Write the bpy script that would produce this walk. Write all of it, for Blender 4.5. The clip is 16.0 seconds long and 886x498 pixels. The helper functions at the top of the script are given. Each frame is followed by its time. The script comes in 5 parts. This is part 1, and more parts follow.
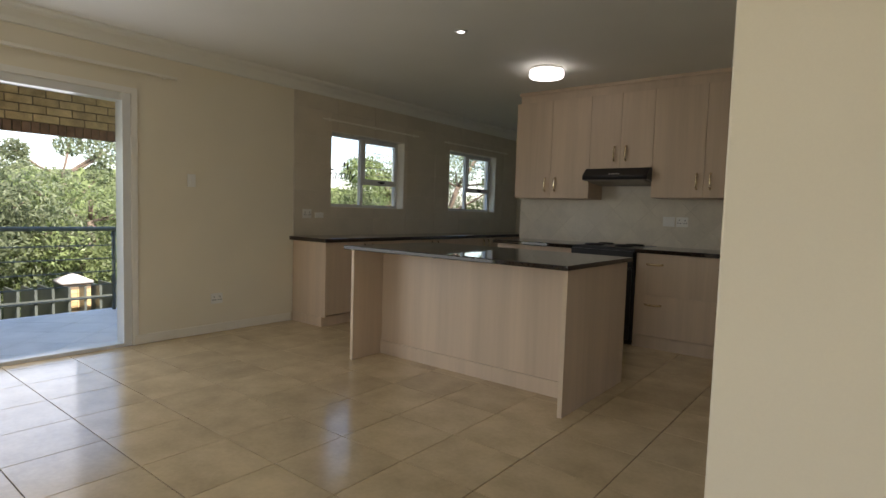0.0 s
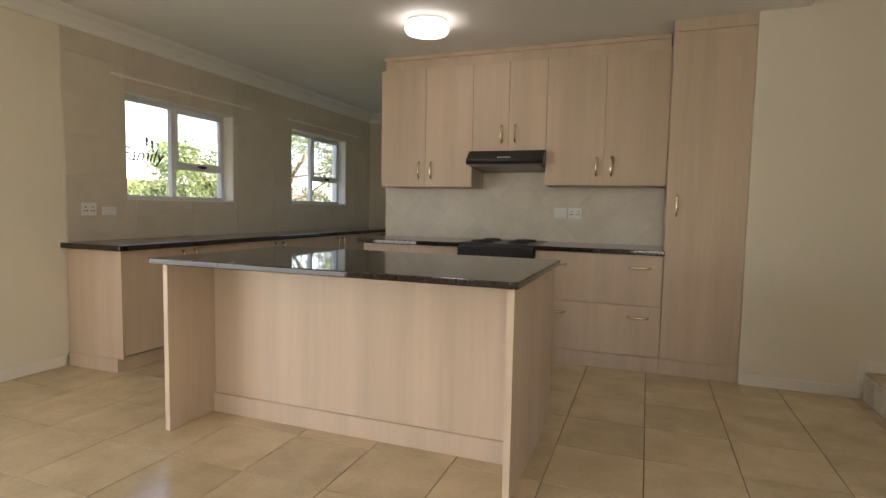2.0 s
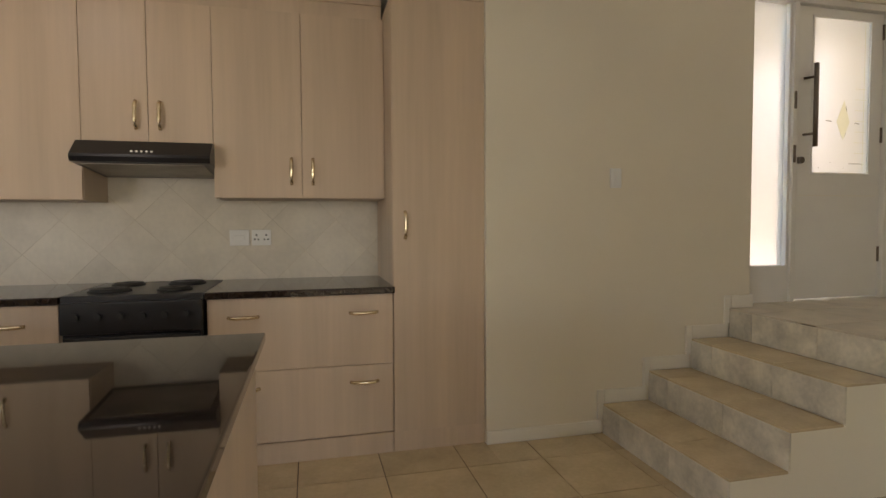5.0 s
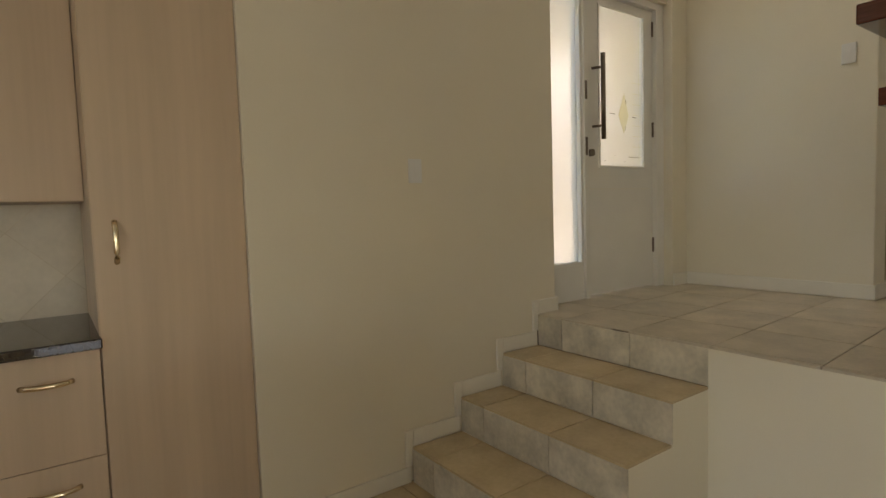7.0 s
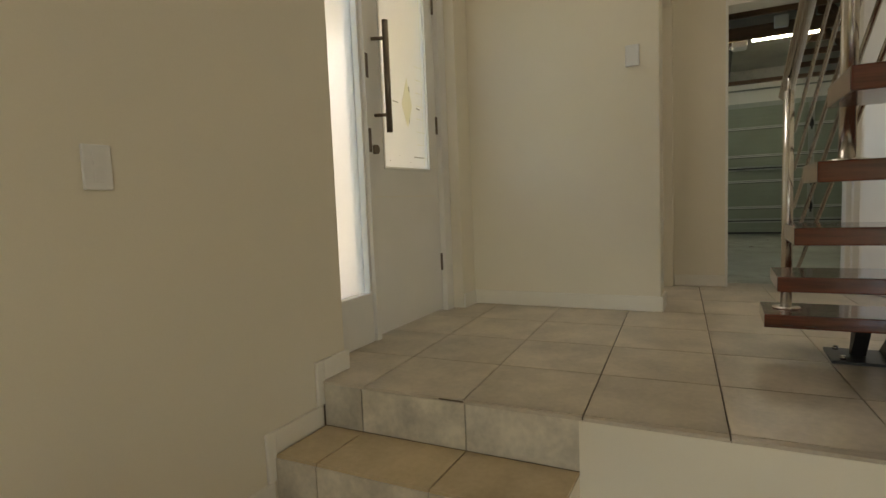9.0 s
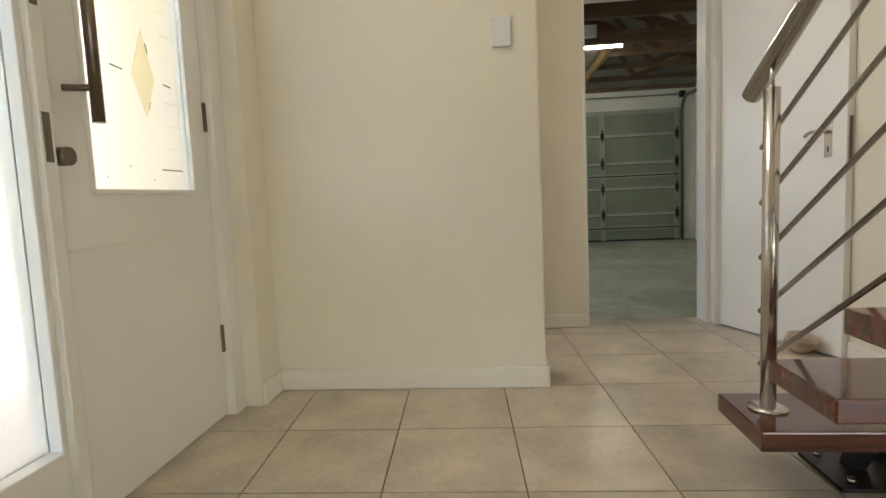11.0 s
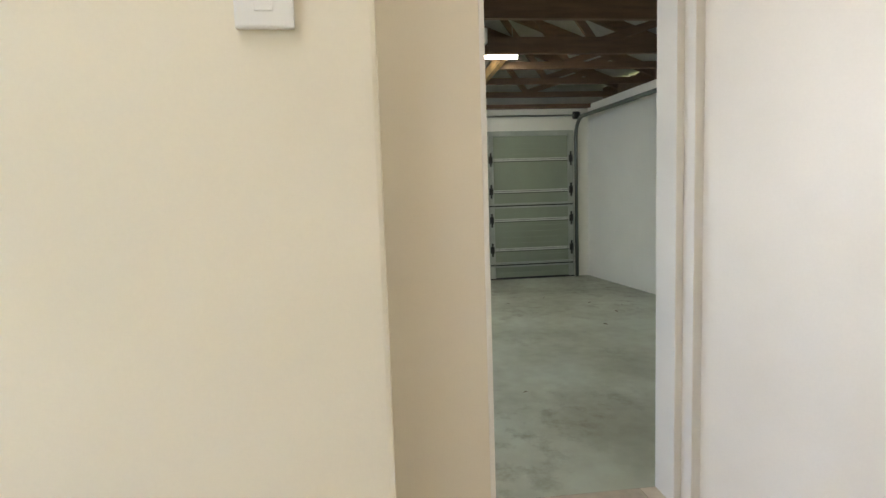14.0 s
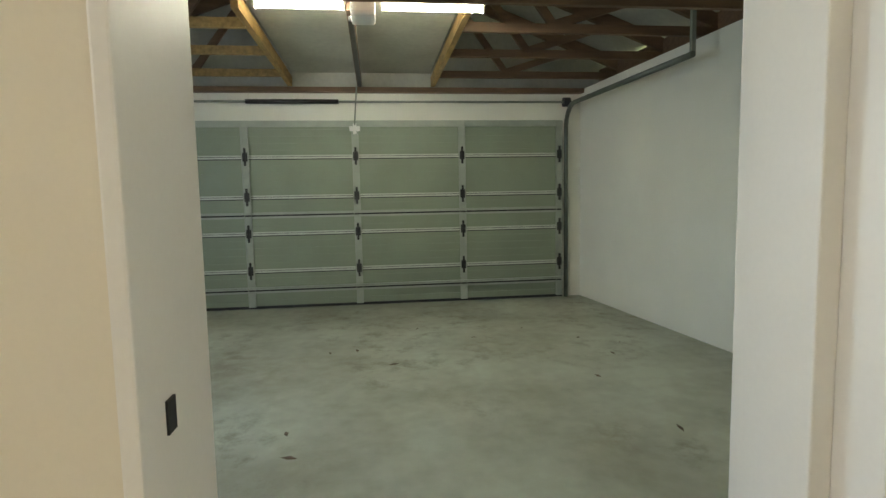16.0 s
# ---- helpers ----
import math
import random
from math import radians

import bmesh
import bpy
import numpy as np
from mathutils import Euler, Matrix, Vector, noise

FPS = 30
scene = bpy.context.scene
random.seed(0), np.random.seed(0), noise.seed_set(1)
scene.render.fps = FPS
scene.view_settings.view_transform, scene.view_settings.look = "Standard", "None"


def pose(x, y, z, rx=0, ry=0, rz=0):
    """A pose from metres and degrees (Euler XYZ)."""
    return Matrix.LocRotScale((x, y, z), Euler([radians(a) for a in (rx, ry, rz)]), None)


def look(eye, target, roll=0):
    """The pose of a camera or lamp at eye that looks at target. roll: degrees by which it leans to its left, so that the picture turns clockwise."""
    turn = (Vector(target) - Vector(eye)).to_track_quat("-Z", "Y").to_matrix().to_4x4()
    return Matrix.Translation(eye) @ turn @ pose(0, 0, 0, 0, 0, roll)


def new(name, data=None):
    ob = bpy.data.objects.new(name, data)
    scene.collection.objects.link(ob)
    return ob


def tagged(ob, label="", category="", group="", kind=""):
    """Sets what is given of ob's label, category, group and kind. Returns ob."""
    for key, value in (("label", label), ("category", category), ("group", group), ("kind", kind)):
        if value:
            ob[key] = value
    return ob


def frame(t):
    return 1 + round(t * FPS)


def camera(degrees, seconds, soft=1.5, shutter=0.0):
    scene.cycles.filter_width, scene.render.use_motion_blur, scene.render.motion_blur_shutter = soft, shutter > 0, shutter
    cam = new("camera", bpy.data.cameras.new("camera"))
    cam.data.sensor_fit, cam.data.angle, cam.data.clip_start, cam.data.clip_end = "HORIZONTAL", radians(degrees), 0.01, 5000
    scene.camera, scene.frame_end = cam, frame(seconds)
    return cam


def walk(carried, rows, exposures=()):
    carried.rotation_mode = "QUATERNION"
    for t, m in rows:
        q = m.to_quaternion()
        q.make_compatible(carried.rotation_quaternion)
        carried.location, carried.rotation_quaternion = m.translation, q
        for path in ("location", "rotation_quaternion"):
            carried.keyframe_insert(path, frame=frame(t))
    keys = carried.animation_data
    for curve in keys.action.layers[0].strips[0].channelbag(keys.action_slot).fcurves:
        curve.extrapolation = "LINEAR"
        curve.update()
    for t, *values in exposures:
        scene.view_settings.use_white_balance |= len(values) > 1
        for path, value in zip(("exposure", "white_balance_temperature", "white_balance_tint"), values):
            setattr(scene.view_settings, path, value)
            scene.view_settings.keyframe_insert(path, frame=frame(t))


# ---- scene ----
cam = camera(78.2, 16.0)
EXPOSURES = [(0.0, 1.42, 6550, 17), (0.5, 1.62, 6700, 18), (1.0, 1.92, 6800, 19), (1.5, 2.2, 6850, 21), (2.5, 2.55, 6750, 21), (4.0, 2.5, 6800, 22), (7.0, 2.18, 7250, 17), (8.0, 2.28, 7250, 15), (9.0, 2.28, 7250, 14),
             (11.5, 3.32, 6500, 16), (12.5, 3.6, 6250, 17), (13.5, 3.88, 6100, 19), (14.5, 3.5, 6700, 15), (16.0, 3.55, 6700, 11)]
PATH = [
    (0, (-1.397, 0.78, 1.236), (-2.631, 2.347, 1.1), 1.8),
    (0.5, (-1.637, 1.074, 1.2), (-2.847, 2.66, 1.058), 1.7),
    (1, (-1.9, 1.246, 1.195), (-2.984, 2.921, 1.052), 1.6),
    (1.5, (-2.1, 1.447, 1.191), (-3.015, 3.22, 1.049), 1.3),
    (2, (-2.319, 1.625, 1.227), (-3.018, 3.494, 1.079), 1.1),
    (2.5, (-2.434, 1.871, 1.21), (-2.941, 3.801, 1.076), 1.0),
    (3, (-2.559, 2.102, 1.255), (-2.836, 4.078, 1.124), 0.7),
    (3.5, (-2.657, 2.303, 1.303), (-2.733, 4.298, 1.172), 0.3),
    (4, (-2.731, 2.509, 1.322), (-2.589, 4.5, 1.19), -0.1),
    (4.2, (-2.708, 2.615, 1.273), (-2.504, 4.601, 1.162), -0.1),
    (6.5, (-2.51, 3.585, 1.334), (-1.497, 5.304, 1.199), -1.4),
    (7, (-2.321, 3.721, 1.357), (-1.153, 5.338, 1.218), -1.8),
    (7.5, (-2.154, 3.903, 1.364), (-0.805, 5.372, 1.219), -1.7),
    (8, (-2.004, 4.091, 1.357), (-0.461, 5.355, 1.212), -2.1),
    (8.5, (-1.856, 4.307, 1.397), (-0.19, 5.402, 1.235), -2.2),
    (9, (-1.707, 4.558, 1.432), (0.071, 5.459, 1.262), -2.3),
    (9.2, (-1.637, 4.65, 1.444), (0.181, 5.464, 1.269), -2.4),
    (11.3, (-0.463, 5.1, 1.63), (1.524, 5.221, 1.432), -2.5),
    (11.5, (-0.374, 5.127, 1.671), (1.614, 5.206, 1.468), -2.5),
    (11.9, (-0.192, 5.181, 1.743), (1.798, 5.18, 1.543), -2.5),
    (12, (-0.149, 5.187, 1.778), (1.841, 5.169, 1.573), -2.4),
    (12.5, (0.097, 5.159, 1.851), (2.084, 5.053, 1.644), -2.3),
    (12.9, (0.317, 5.122, 1.928), (2.301, 4.972, 1.72), -2.1),
    (13.5, (0.681, 5.016, 1.98), (2.661, 4.82, 1.777), -1.9),
    (14, (0.944, 4.867, 1.950), (2.923, 4.640, 1.759), -1.9),
    (14.5, (1.278, 4.706, 1.982), (3.254, 4.456, 1.777), -1.2),
    (15, (1.639, 4.554, 1.969), (3.613, 4.298, 1.776), -1.7),
    (15.2, (1.798, 4.494, 1.966), (3.771, 4.241, 1.767), -1.2),
    (15.5, (1.984, 4.420, 1.969), (3.957, 4.166, 1.775), -1.6),
    (16, (2.280, 4.282, 1.946), (4.257, 4.040, 1.760), -1.1),
]
walk(cam, [(t, look(eye, target, roll)) for t, eye, target, roll in PATH], EXPOSURES)

# ---- world, sun and daylight ----
world = bpy.data.worlds.new("sky")
scene.world = world
world.use_nodes = True
wn = world.node_tree
sky = wn.nodes.new("ShaderNodeTexSky")
sky.sky_type, sky.sun_disc = "NISHITA", False
sky.sun_elevation, sky.sun_rotation = radians(40.7), radians(97.6)
wn.nodes["Background"].inputs["Strength"].default_value = 0.15
wn.links.new(sky.outputs["Color"], wn.nodes["Background"].inputs["Color"])
sun = new("sun", bpy.data.lights.new("sun", "SUN"))
sun.data.energy, sun.data.angle, sun.data.color = 5.0, radians(0.5), (1.0, 0.95, 0.87)
sun.matrix_world = look((0, 0, 0), (-0.75, 0.10, -0.65))


def window_light(name, x, y, z, target, w, h, watts, color=(0.93, 0.96, 1.0)):
    """An area lamp in an opening, standing in for sky light."""
    lamp = new(name, bpy.data.lights.new(name, "AREA"))
    lamp.data.shape, lamp.data.size, lamp.data.size_y = "RECTANGLE", w, h
    lamp.data.energy, lamp.data.color = watts, color
    lamp.matrix_world = look((x, y, z), target)
    return lamp


window_light("patio_daylight", -6.42, 0.7, 1.1, (0, 0.9, 1.0), 3.4, 2.0, 13)
# fill lamp for the pier and kitchen, in an unseen window added behind the camera
window_light("living_fill_light", -1.5, -2.36, 1.3, (-1.5, 2.4, 1.2), 2.2, 1.9, 8.2, (1.0, 0.97, 0.9))
# fill lamp high in the stairwell; its window is unseen and added
window_light("stairwell_fill_light", 0.85, 6.24, 4.3, (0.85, 0.0, 2.0), 1.2, 1.2, 4.2, (1.0, 0.96, 0.88))
# fill lamp to brighten the bathroom tiles; its real source is unseen
window_light("bathroom_fill_light", 2.33, 6.19, 2.3, (2.33, 5.0, 1.6), 0.6, 0.6, 1.3)
window_light("garage_daylight", 5.6, 7.59, 2.2, (5.3, 0, 1.0), 1.4, 0.8, 3.0, (0.6, 0.78, 1.0))


# ---- materials ----
def mat(name, color, rough=0.5, metal=0.0, var=0.08, scale=4.0, grain=60.0, bump=0.0, stretch=(1, 1, 1), spec=0.5, coat=0.0, rand=0.0, dark=None):
    """A surface with broad and fine variation of colour, and a fine relief."""
    m = bpy.data.materials.new(name)
    m.use_nodes = True
    nt = m.node_tree
    b = nt.nodes["Principled BSDF"]
    b.inputs["Roughness"].default_value = rough
    b.inputs["Metallic"].default_value = metal
    b.inputs["Specular IOR Level"].default_value = spec
    b.inputs["Coat Weight"].default_value = coat
    tc = nt.nodes.new("ShaderNodeTexCoord")
    mp = nt.nodes.new("ShaderNodeMapping")
    mp.inputs["Scale"].default_value = stretch
    info = nt.nodes.new("ShaderNodeObjectInfo")
    off = nt.nodes.new("ShaderNodeVectorMath")
    off.operation = "MULTIPLY_ADD"
    off.inputs[1].default_value = (37.0, 23.0, 11.0)
    nt.links.new(info.outputs["Random"], off.inputs[0])
    nt.links.new(tc.outputs["Object"], off.inputs[2])
    nt.links.new(off.outputs[0], mp.inputs["Vector"])
    n1 = nt.nodes.new("ShaderNodeTexNoise")
    n1.inputs["Scale"].default_value, n1.inputs["Detail"].default_value = scale, 4
    n2 = nt.nodes.new("ShaderNodeTexNoise")
    n2.inputs["Scale"].default_value, n2.inputs["Detail"].default_value = grain, 3
    for n in (n1, n2):
        nt.links.new(mp.outputs["Vector"], n.inputs["Vector"])
    mixn = nt.nodes.new("ShaderNodeMath")
    mixn.operation = "MULTIPLY_ADD"
    mixn.inputs[1].default_value = 0.35
    nt.links.new(n2.outputs["Fac"], mixn.inputs[0])
    nt.links.new(n1.outputs["Fac"], mixn.inputs[2])
    ramp = nt.nodes.new("ShaderNodeValToRGB")
    lo = dark or tuple(c * (1 - 2.2 * var) for c in color)
    hi = tuple(min(1.0, c * (1 + var)) for c in color)
    ramp.color_ramp.elements[0].position, ramp.color_ramp.elements[0].color = 0.42, (*lo, 1)
    ramp.color_ramp.elements[1].position, ramp.color_ramp.elements[1].color = 0.88, (*hi, 1)
    nt.links.new(mixn.outputs[0], ramp.inputs["Fac"])
    out = ramp.outputs["Color"]
    if rand:
        hsv = nt.nodes.new("ShaderNodeHueSaturation")
        mr = nt.nodes.new("ShaderNodeMapRange")
        mr.inputs["To Min"].default_value, mr.inputs["To Max"].default_value = 1 - rand, 1 + rand
        nt.links.new(info.outputs["Random"], mr.inputs["Value"])
        nt.links.new(mr.outputs["Result"], hsv.inputs["Value"])
        nt.links.new(out, hsv.inputs["Color"])
        out = hsv.outputs["Color"]
    nt.links.new(out, b.inputs["Base Color"])
    if bump:
        bp = nt.nodes.new("ShaderNodeBump")
        bp.inputs["Strength"].default_value, bp.inputs["Distance"].default_value = bump, 0.004
        nt.links.new(mixn.outputs[0], bp.inputs["Height"])
        nt.links.new(bp.outputs["Normal"], b.inputs["Normal"])
    return m


def glow(name, color, strength):
    m = bpy.data.materials.new(name)
    m.use_nodes = True
    b = m.node_tree.nodes["Principled BSDF"]
    b.inputs["Base Color"].default_value = (*color, 1)
    b.inputs["Emission Color"].default_value = (*color, 1)
    b.inputs["Emission Strength"].default_value = strength
    return m


def glass_mat(name, rough=0.0, color=(1, 1, 1), frost=0.0):
    m = bpy.data.materials.new(name)
    m.use_nodes = True
    b = m.node_tree.nodes["Principled BSDF"]
    b.inputs["Base Color"].default_value = (*color, 1)
    b.inputs["Transmission Weight"].default_value = 1
    b.inputs["Roughness"].default_value = rough
    b.inputs["IOR"].default_value = 1.1
    return m


M_WALL = mat("cream_plaster", (0.80, 0.74, 0.60), 0.6, var=0.018, scale=1.3, grain=180, bump=0.12, spec=0.35)
M_GWALL = mat("white_garage_plaster", (0.84, 0.83, 0.74), 0.6, var=0.03, scale=1.1, grain=140, bump=0.15, spec=0.3)
M_CEIL = mat("ceiling_paint", (0.82, 0.82, 0.76), 0.7, var=0.02, scale=1.0, grain=150, bump=0.05)
M_TRIM = mat("white_enamel", (0.82, 0.80, 0.74), 0.4, var=0.02, scale=3, grain=120, bump=0.04)
M_SKIRT = mat("cream_enamel", (0.83, 0.79, 0.69), 0.4, var=0.02, scale=3, grain=120, bump=0.04)
M_TILE = mat("glazed_floor_tile", (0.62, 0.49, 0.305), 0.17, var=0.085, scale=4.5, grain=45, bump=0.03, spec=0.5, rand=0.06)
M_LTILE = mat("landing_tile", (0.58, 0.50, 0.385), 0.3, var=0.13, scale=4.5, grain=45, bump=0.03, spec=0.5, rand=0.06)
M_RISER = mat("riser_tile", (0.62, 0.56, 0.44), 0.35, var=0.16, scale=6, grain=45, bump=0.03, rand=0.06)
M_GROUT = mat("dark_grout", (0.14, 0.105, 0.07), 0.85, var=0.2, scale=12, grain=150, bump=0.2)
M_WTILE = mat("wall_tile", (0.63, 0.565, 0.455), 0.3, var=0.04, scale=3, grain=40, bump=0.02, rand=0.025)
M_WGROUT = mat("pale_grout", (0.66, 0.60, 0.50), 0.8, var=0.05, grain=150)
M_BSPL = mat("backsplash_tile", (0.66, 0.60, 0.49), 0.35, var=0.05, scale=5, grain=40, bump=0.02, rand=0.03)
M_BGROUT = mat("brown_grout", (0.60, 0.53, 0.415), 0.8, var=0.1, grain=150)
M_BATH = mat("bathroom_tile", (0.50, 0.405, 0.265), 0.3, var=0.16, scale=5, grain=30, rand=0.05)
M_MOSA = mat("mosaic_tile", (0.36, 0.22, 0.11), 0.35, var=0.2, scale=14, grain=60, rand=0.3)
M_WOOD = mat("pale_ash_melamine", (0.61, 0.475, 0.345), 0.42, var=0.06, scale=1.0, grain=7, stretch=(6, 6, 0.3), bump=0.03, spec=0.4, rand=0.03)
M_EDGE = mat("pale_edge_band", (0.64, 0.51, 0.36), 0.45, var=0.05, scale=6, grain=40)
M_GRANITE = mat("dark_granite", (0.024, 0.016, 0.012), 0.03, var=0.10, scale=60, grain=400, spec=0.6)
M_BLACK = mat("black_enamel", (0.012, 0.012, 0.013), 0.3, var=0.1, grain=80)
M_PLATE = mat("black_iron", (0.02, 0.02, 0.02), 0.55, var=0.2, grain=90, bump=0.1)
M_BRASS = mat("satin_brass", (0.80, 0.68, 0.47), 0.2, 1.0, var=0.05, grain=200)
M_STEEL = mat("polished_steel", (0.64, 0.61, 0.57), 0.22, 1.0, var=0.04, grain=200)
M_BRONZE = mat("dark_bronze", (0.20, 0.165, 0.13), 0.35, 1.0, var=0.08, grain=150)
M_MESH = mat("grease_filter", (0.35, 0.32, 0.28), 0.45, 0.6, var=0.2, grain=300, bump=0.3)
M_PLASTIC = mat("white_plastic", (0.80, 0.79, 0.75), 0.35, var=0.01, grain=100)
# near-black for slots and black fittings, also for shade on the garage door
M_DARK = mat("dark_slot_and_shade", (0.02, 0.02, 0.02), 0.6, var=0.1)
M_MAHOG = mat("mahogany", (0.125, 0.032, 0.016), 0.16, var=0.3, scale=3, grain=22, stretch=(12, 0.8, 12), bump=0.02, coat=0.5)
M_PAINTST = mat("black_painted_steel", (0.025, 0.023, 0.022), 0.4, 0.2, var=0.2, grain=80)
M_ALU = mat("white_aluminium", (0.70, 0.71, 0.70), 0.35, var=0.02, grain=120)
M_CONC = mat("garage_concrete", (0.44, 0.475, 0.385), 0.5, var=0.14, scale=1.4, grain=10, bump=0.08, spec=0.4, dark=(0.29, 0.285, 0.21))
cnt = M_CONC.node_tree
cb = cnt.nodes["Principled BSDF"]
ctc = cnt.nodes.new("ShaderNodeTexCoord")
patch, dabs = cnt.nodes.new("ShaderNodeTexNoise"), cnt.nodes.new("ShaderNodeTexNoise")
patch.inputs["Scale"].default_value, patch.inputs["Detail"].default_value = 0.9, 2
dabs.inputs["Scale"].default_value, dabs.inputs["Detail"].default_value, dabs.inputs["Roughness"].default_value = 4.5, 8, 0.7
pr, dr, pm, smx = (cnt.nodes.new(k) for k in ("ShaderNodeMapRange", "ShaderNodeMapRange", "ShaderNodeMath", "ShaderNodeMix"))
pr.inputs["From Min"].default_value, pr.inputs["From Max"].default_value = 0.42, 0.58
dr.inputs["From Min"].default_value, dr.inputs["From Max"].default_value, dr.inputs["To Max"].default_value = 0.5, 0.66, 0.6
pm.operation, smx.data_type = "MULTIPLY", "RGBA"
for n_ in (patch, dabs):
    cnt.links.new(ctc.outputs["Object"], n_.inputs["Vector"])
cnt.links.new(patch.outputs["Fac"], pr.inputs["Value"]), cnt.links.new(dabs.outputs["Fac"], dr.inputs["Value"])
cnt.links.new(pr.outputs["Result"], pm.inputs[0]), cnt.links.new(dr.outputs["Result"], pm.inputs[1])
cnt.links.new(pm.outputs[0], smx.inputs["Factor"])
cnt.links.new(cb.inputs["Base Color"].links[0].from_socket, smx.inputs["A"])
smx.inputs["B"].default_value = (0.17, 0.145, 0.085, 1)
cnt.links.new(smx.outputs["Result"], cb.inputs["Base Color"])
M_GDOOR = mat("garage_door_sheet", (0.275, 0.32, 0.235), 0.5, 0.1, var=0.05, scale=2, grain=60)
M_ZINC = mat("zinc_rail", (0.60, 0.63, 0.56), 0.5, 0.2, var=0.06, scale=6, grain=90)
M_STILE = mat("zinc_stile", (0.42, 0.45, 0.39), 0.6, 0.1, var=0.06, scale=6, grain=90)
M_GRIB = mat("galvanised_steel", (0.27, 0.30, 0.25), 0.6, 0.1, var=0.06, scale=6, grain=90)
M_TIMBER = mat("roof_timber", (0.17, 0.10, 0.055), 0.7, var=0.14, scale=3, grain=30, stretch=(9, 1, 9), bump=0.15)
# pine yellow, also the tube light's orange put into the left truss ties
M_PINE_TUBELIT = mat("pine_with_tube_light", (0.40, 0.25, 0.085), 0.65, var=0.2, scale=3, grain=30, stretch=(2, 9, 9), bump=0.1)
M_FOIL = mat("roof_underlay", (0.50, 0.49, 0.42), 0.5, var=0.12, scale=1.5, grain=20, bump=0.2)
M_BRICK = mat("yellow_face_brick", (0.52, 0.36, 0.165), 0.8, var=0.15, scale=9, grain=70, bump=0.25, rand=0.15)
M_BRICKD = mat("brown_soldier_brick", (0.25, 0.14, 0.075), 0.8, var=0.15, scale=9, grain=70, bump=0.25, rand=0.1)
M_MORTAR = mat("mortar", (0.20, 0.145, 0.085), 0.9, var=0.15, grain=120, bump=0.3)
M_BLOCK = mat("bagged_white_wall", (0.52, 0.48, 0.42), 0.85, var=0.12, scale=3, grain=40, bump=0.3, rand=0.05)
M_PATIO = mat("patio_tile", (0.72, 0.69, 0.67), 0.35, var=0.07, scale=4, grain=50, rand=0.05)
M_RAILP = mat("grey_rail_steel", (0.14, 0.155, 0.13), 0.4, 0.5, var=0.08, grain=100)
M_GRASS = mat("grass", (0.10, 0.12, 0.035), 0.9, var=0.3, scale=0.6, grain=12, bump=0.5)
M_BARK = mat("bark", (0.16, 0.12, 0.085), 0.9, var=0.3, scale=6, grain=40, bump=0.6)
M_STONE = mat("sandstone", (0.46, 0.35, 0.25), 0.85, var=0.2, scale=14, grain=70, bump=0.4)
M_LEAF = mat("leaf", (0.21, 0.26, 0.10), 0.55, var=0.35, scale=1.2, grain=5, rand=0.15)
M_LEAF2 = mat("grey_leaf", (0.25, 0.29, 0.155), 0.55, var=0.3, scale=1.2, grain=5, rand=0.15)
for leafm in (M_LEAF, M_LEAF2):
    lt = leafm.node_tree
    pb = lt.nodes["Principled BSDF"]
    tl, mx = lt.nodes.new("ShaderNodeBsdfTranslucent"), lt.nodes.new("ShaderNodeMixShader")
    lt.links.new(pb.inputs["Base Color"].links[0].from_socket, tl.inputs["Color"])
    mx.inputs["Fac"].default_value = 0.45
    lt.links.new(pb.outputs[0], mx.inputs[1]), lt.links.new(tl.outputs[0], mx.inputs[2])
    lt.links.new(mx.outputs[0], lt.nodes["Material Output"].inputs["Surface"])
M_GLASS = glass_mat("clear_glass")
M_FROST = glass_mat("frosted_glass", 0.6)
M_ETCH = glass_mat("etched_glass", 0.35, (0.86, 0.83, 0.62))
M_LAMP = glow("lamp_diffuser", (1.0, 0.95, 0.9), 1.3)
M_TUBE = glow("fluorescent_tube", (1.0, 0.98, 0.80), 11.0)
M_DECAL = mat("black_vinyl", (0.012, 0.012, 0.02), 0.5, var=0.05)


# ---- building helpers ----
ORIGIN = {}


def thing(name, at, label="", category="", group="", kind=""):
    ob = new(name)
    ob.empty_display_size = 0.1
    ob.location = at
    ORIGIN[ob.name] = Vector(at)
    return tagged(ob, label, category, group, kind)


def place(name, bm, material, parent=None, label=""):
    """Link a bmesh in world coordinates as one object with its origin at its middle."""
    cs = [v.co for v in bm.verts]
    mid = Vector([(min(c[i] for c in cs) + max(c[i] for c in cs)) / 2 for i in range(3)])
    bmesh.ops.translate(bm, verts=bm.verts, vec=-mid)
    me = bpy.data.meshes.new(name)
    bm.to_mesh(me)
    bm.free()
    me.materials.append(material)
    ob = new(name, me)
    ORIGIN[ob.name] = mid
    if parent is not None:
        ob.parent = parent
        ob.location = mid - ORIGIN[parent.name]
    else:
        ob.location = mid
    if label:
        ob["label"] = label
    return ob


def part(name, bm, material, parent, label=""):
    return place(name, bm, material, parent, label)


def boxes(*bs, bevel=0.0):
    bm = bmesh.new()
    for x0, x1, y0, y1, z0, z1 in bs:
        r = bmesh.ops.create_cube(bm, size=1)
        for v in r["verts"]:
            v.co = Vector((x0 + (v.co.x + 0.5) * (x1 - x0), y0 + (v.co.y + 0.5) * (y1 - y0), z0 + (v.co.z + 0.5) * (z1 - z0)))
    if bevel:
        bmesh.ops.bevel(bm, geom=bm.edges[:], offset=bevel, segments=2, profile=0.6, affect="EDGES", clamp_overlap=True)
    return bm


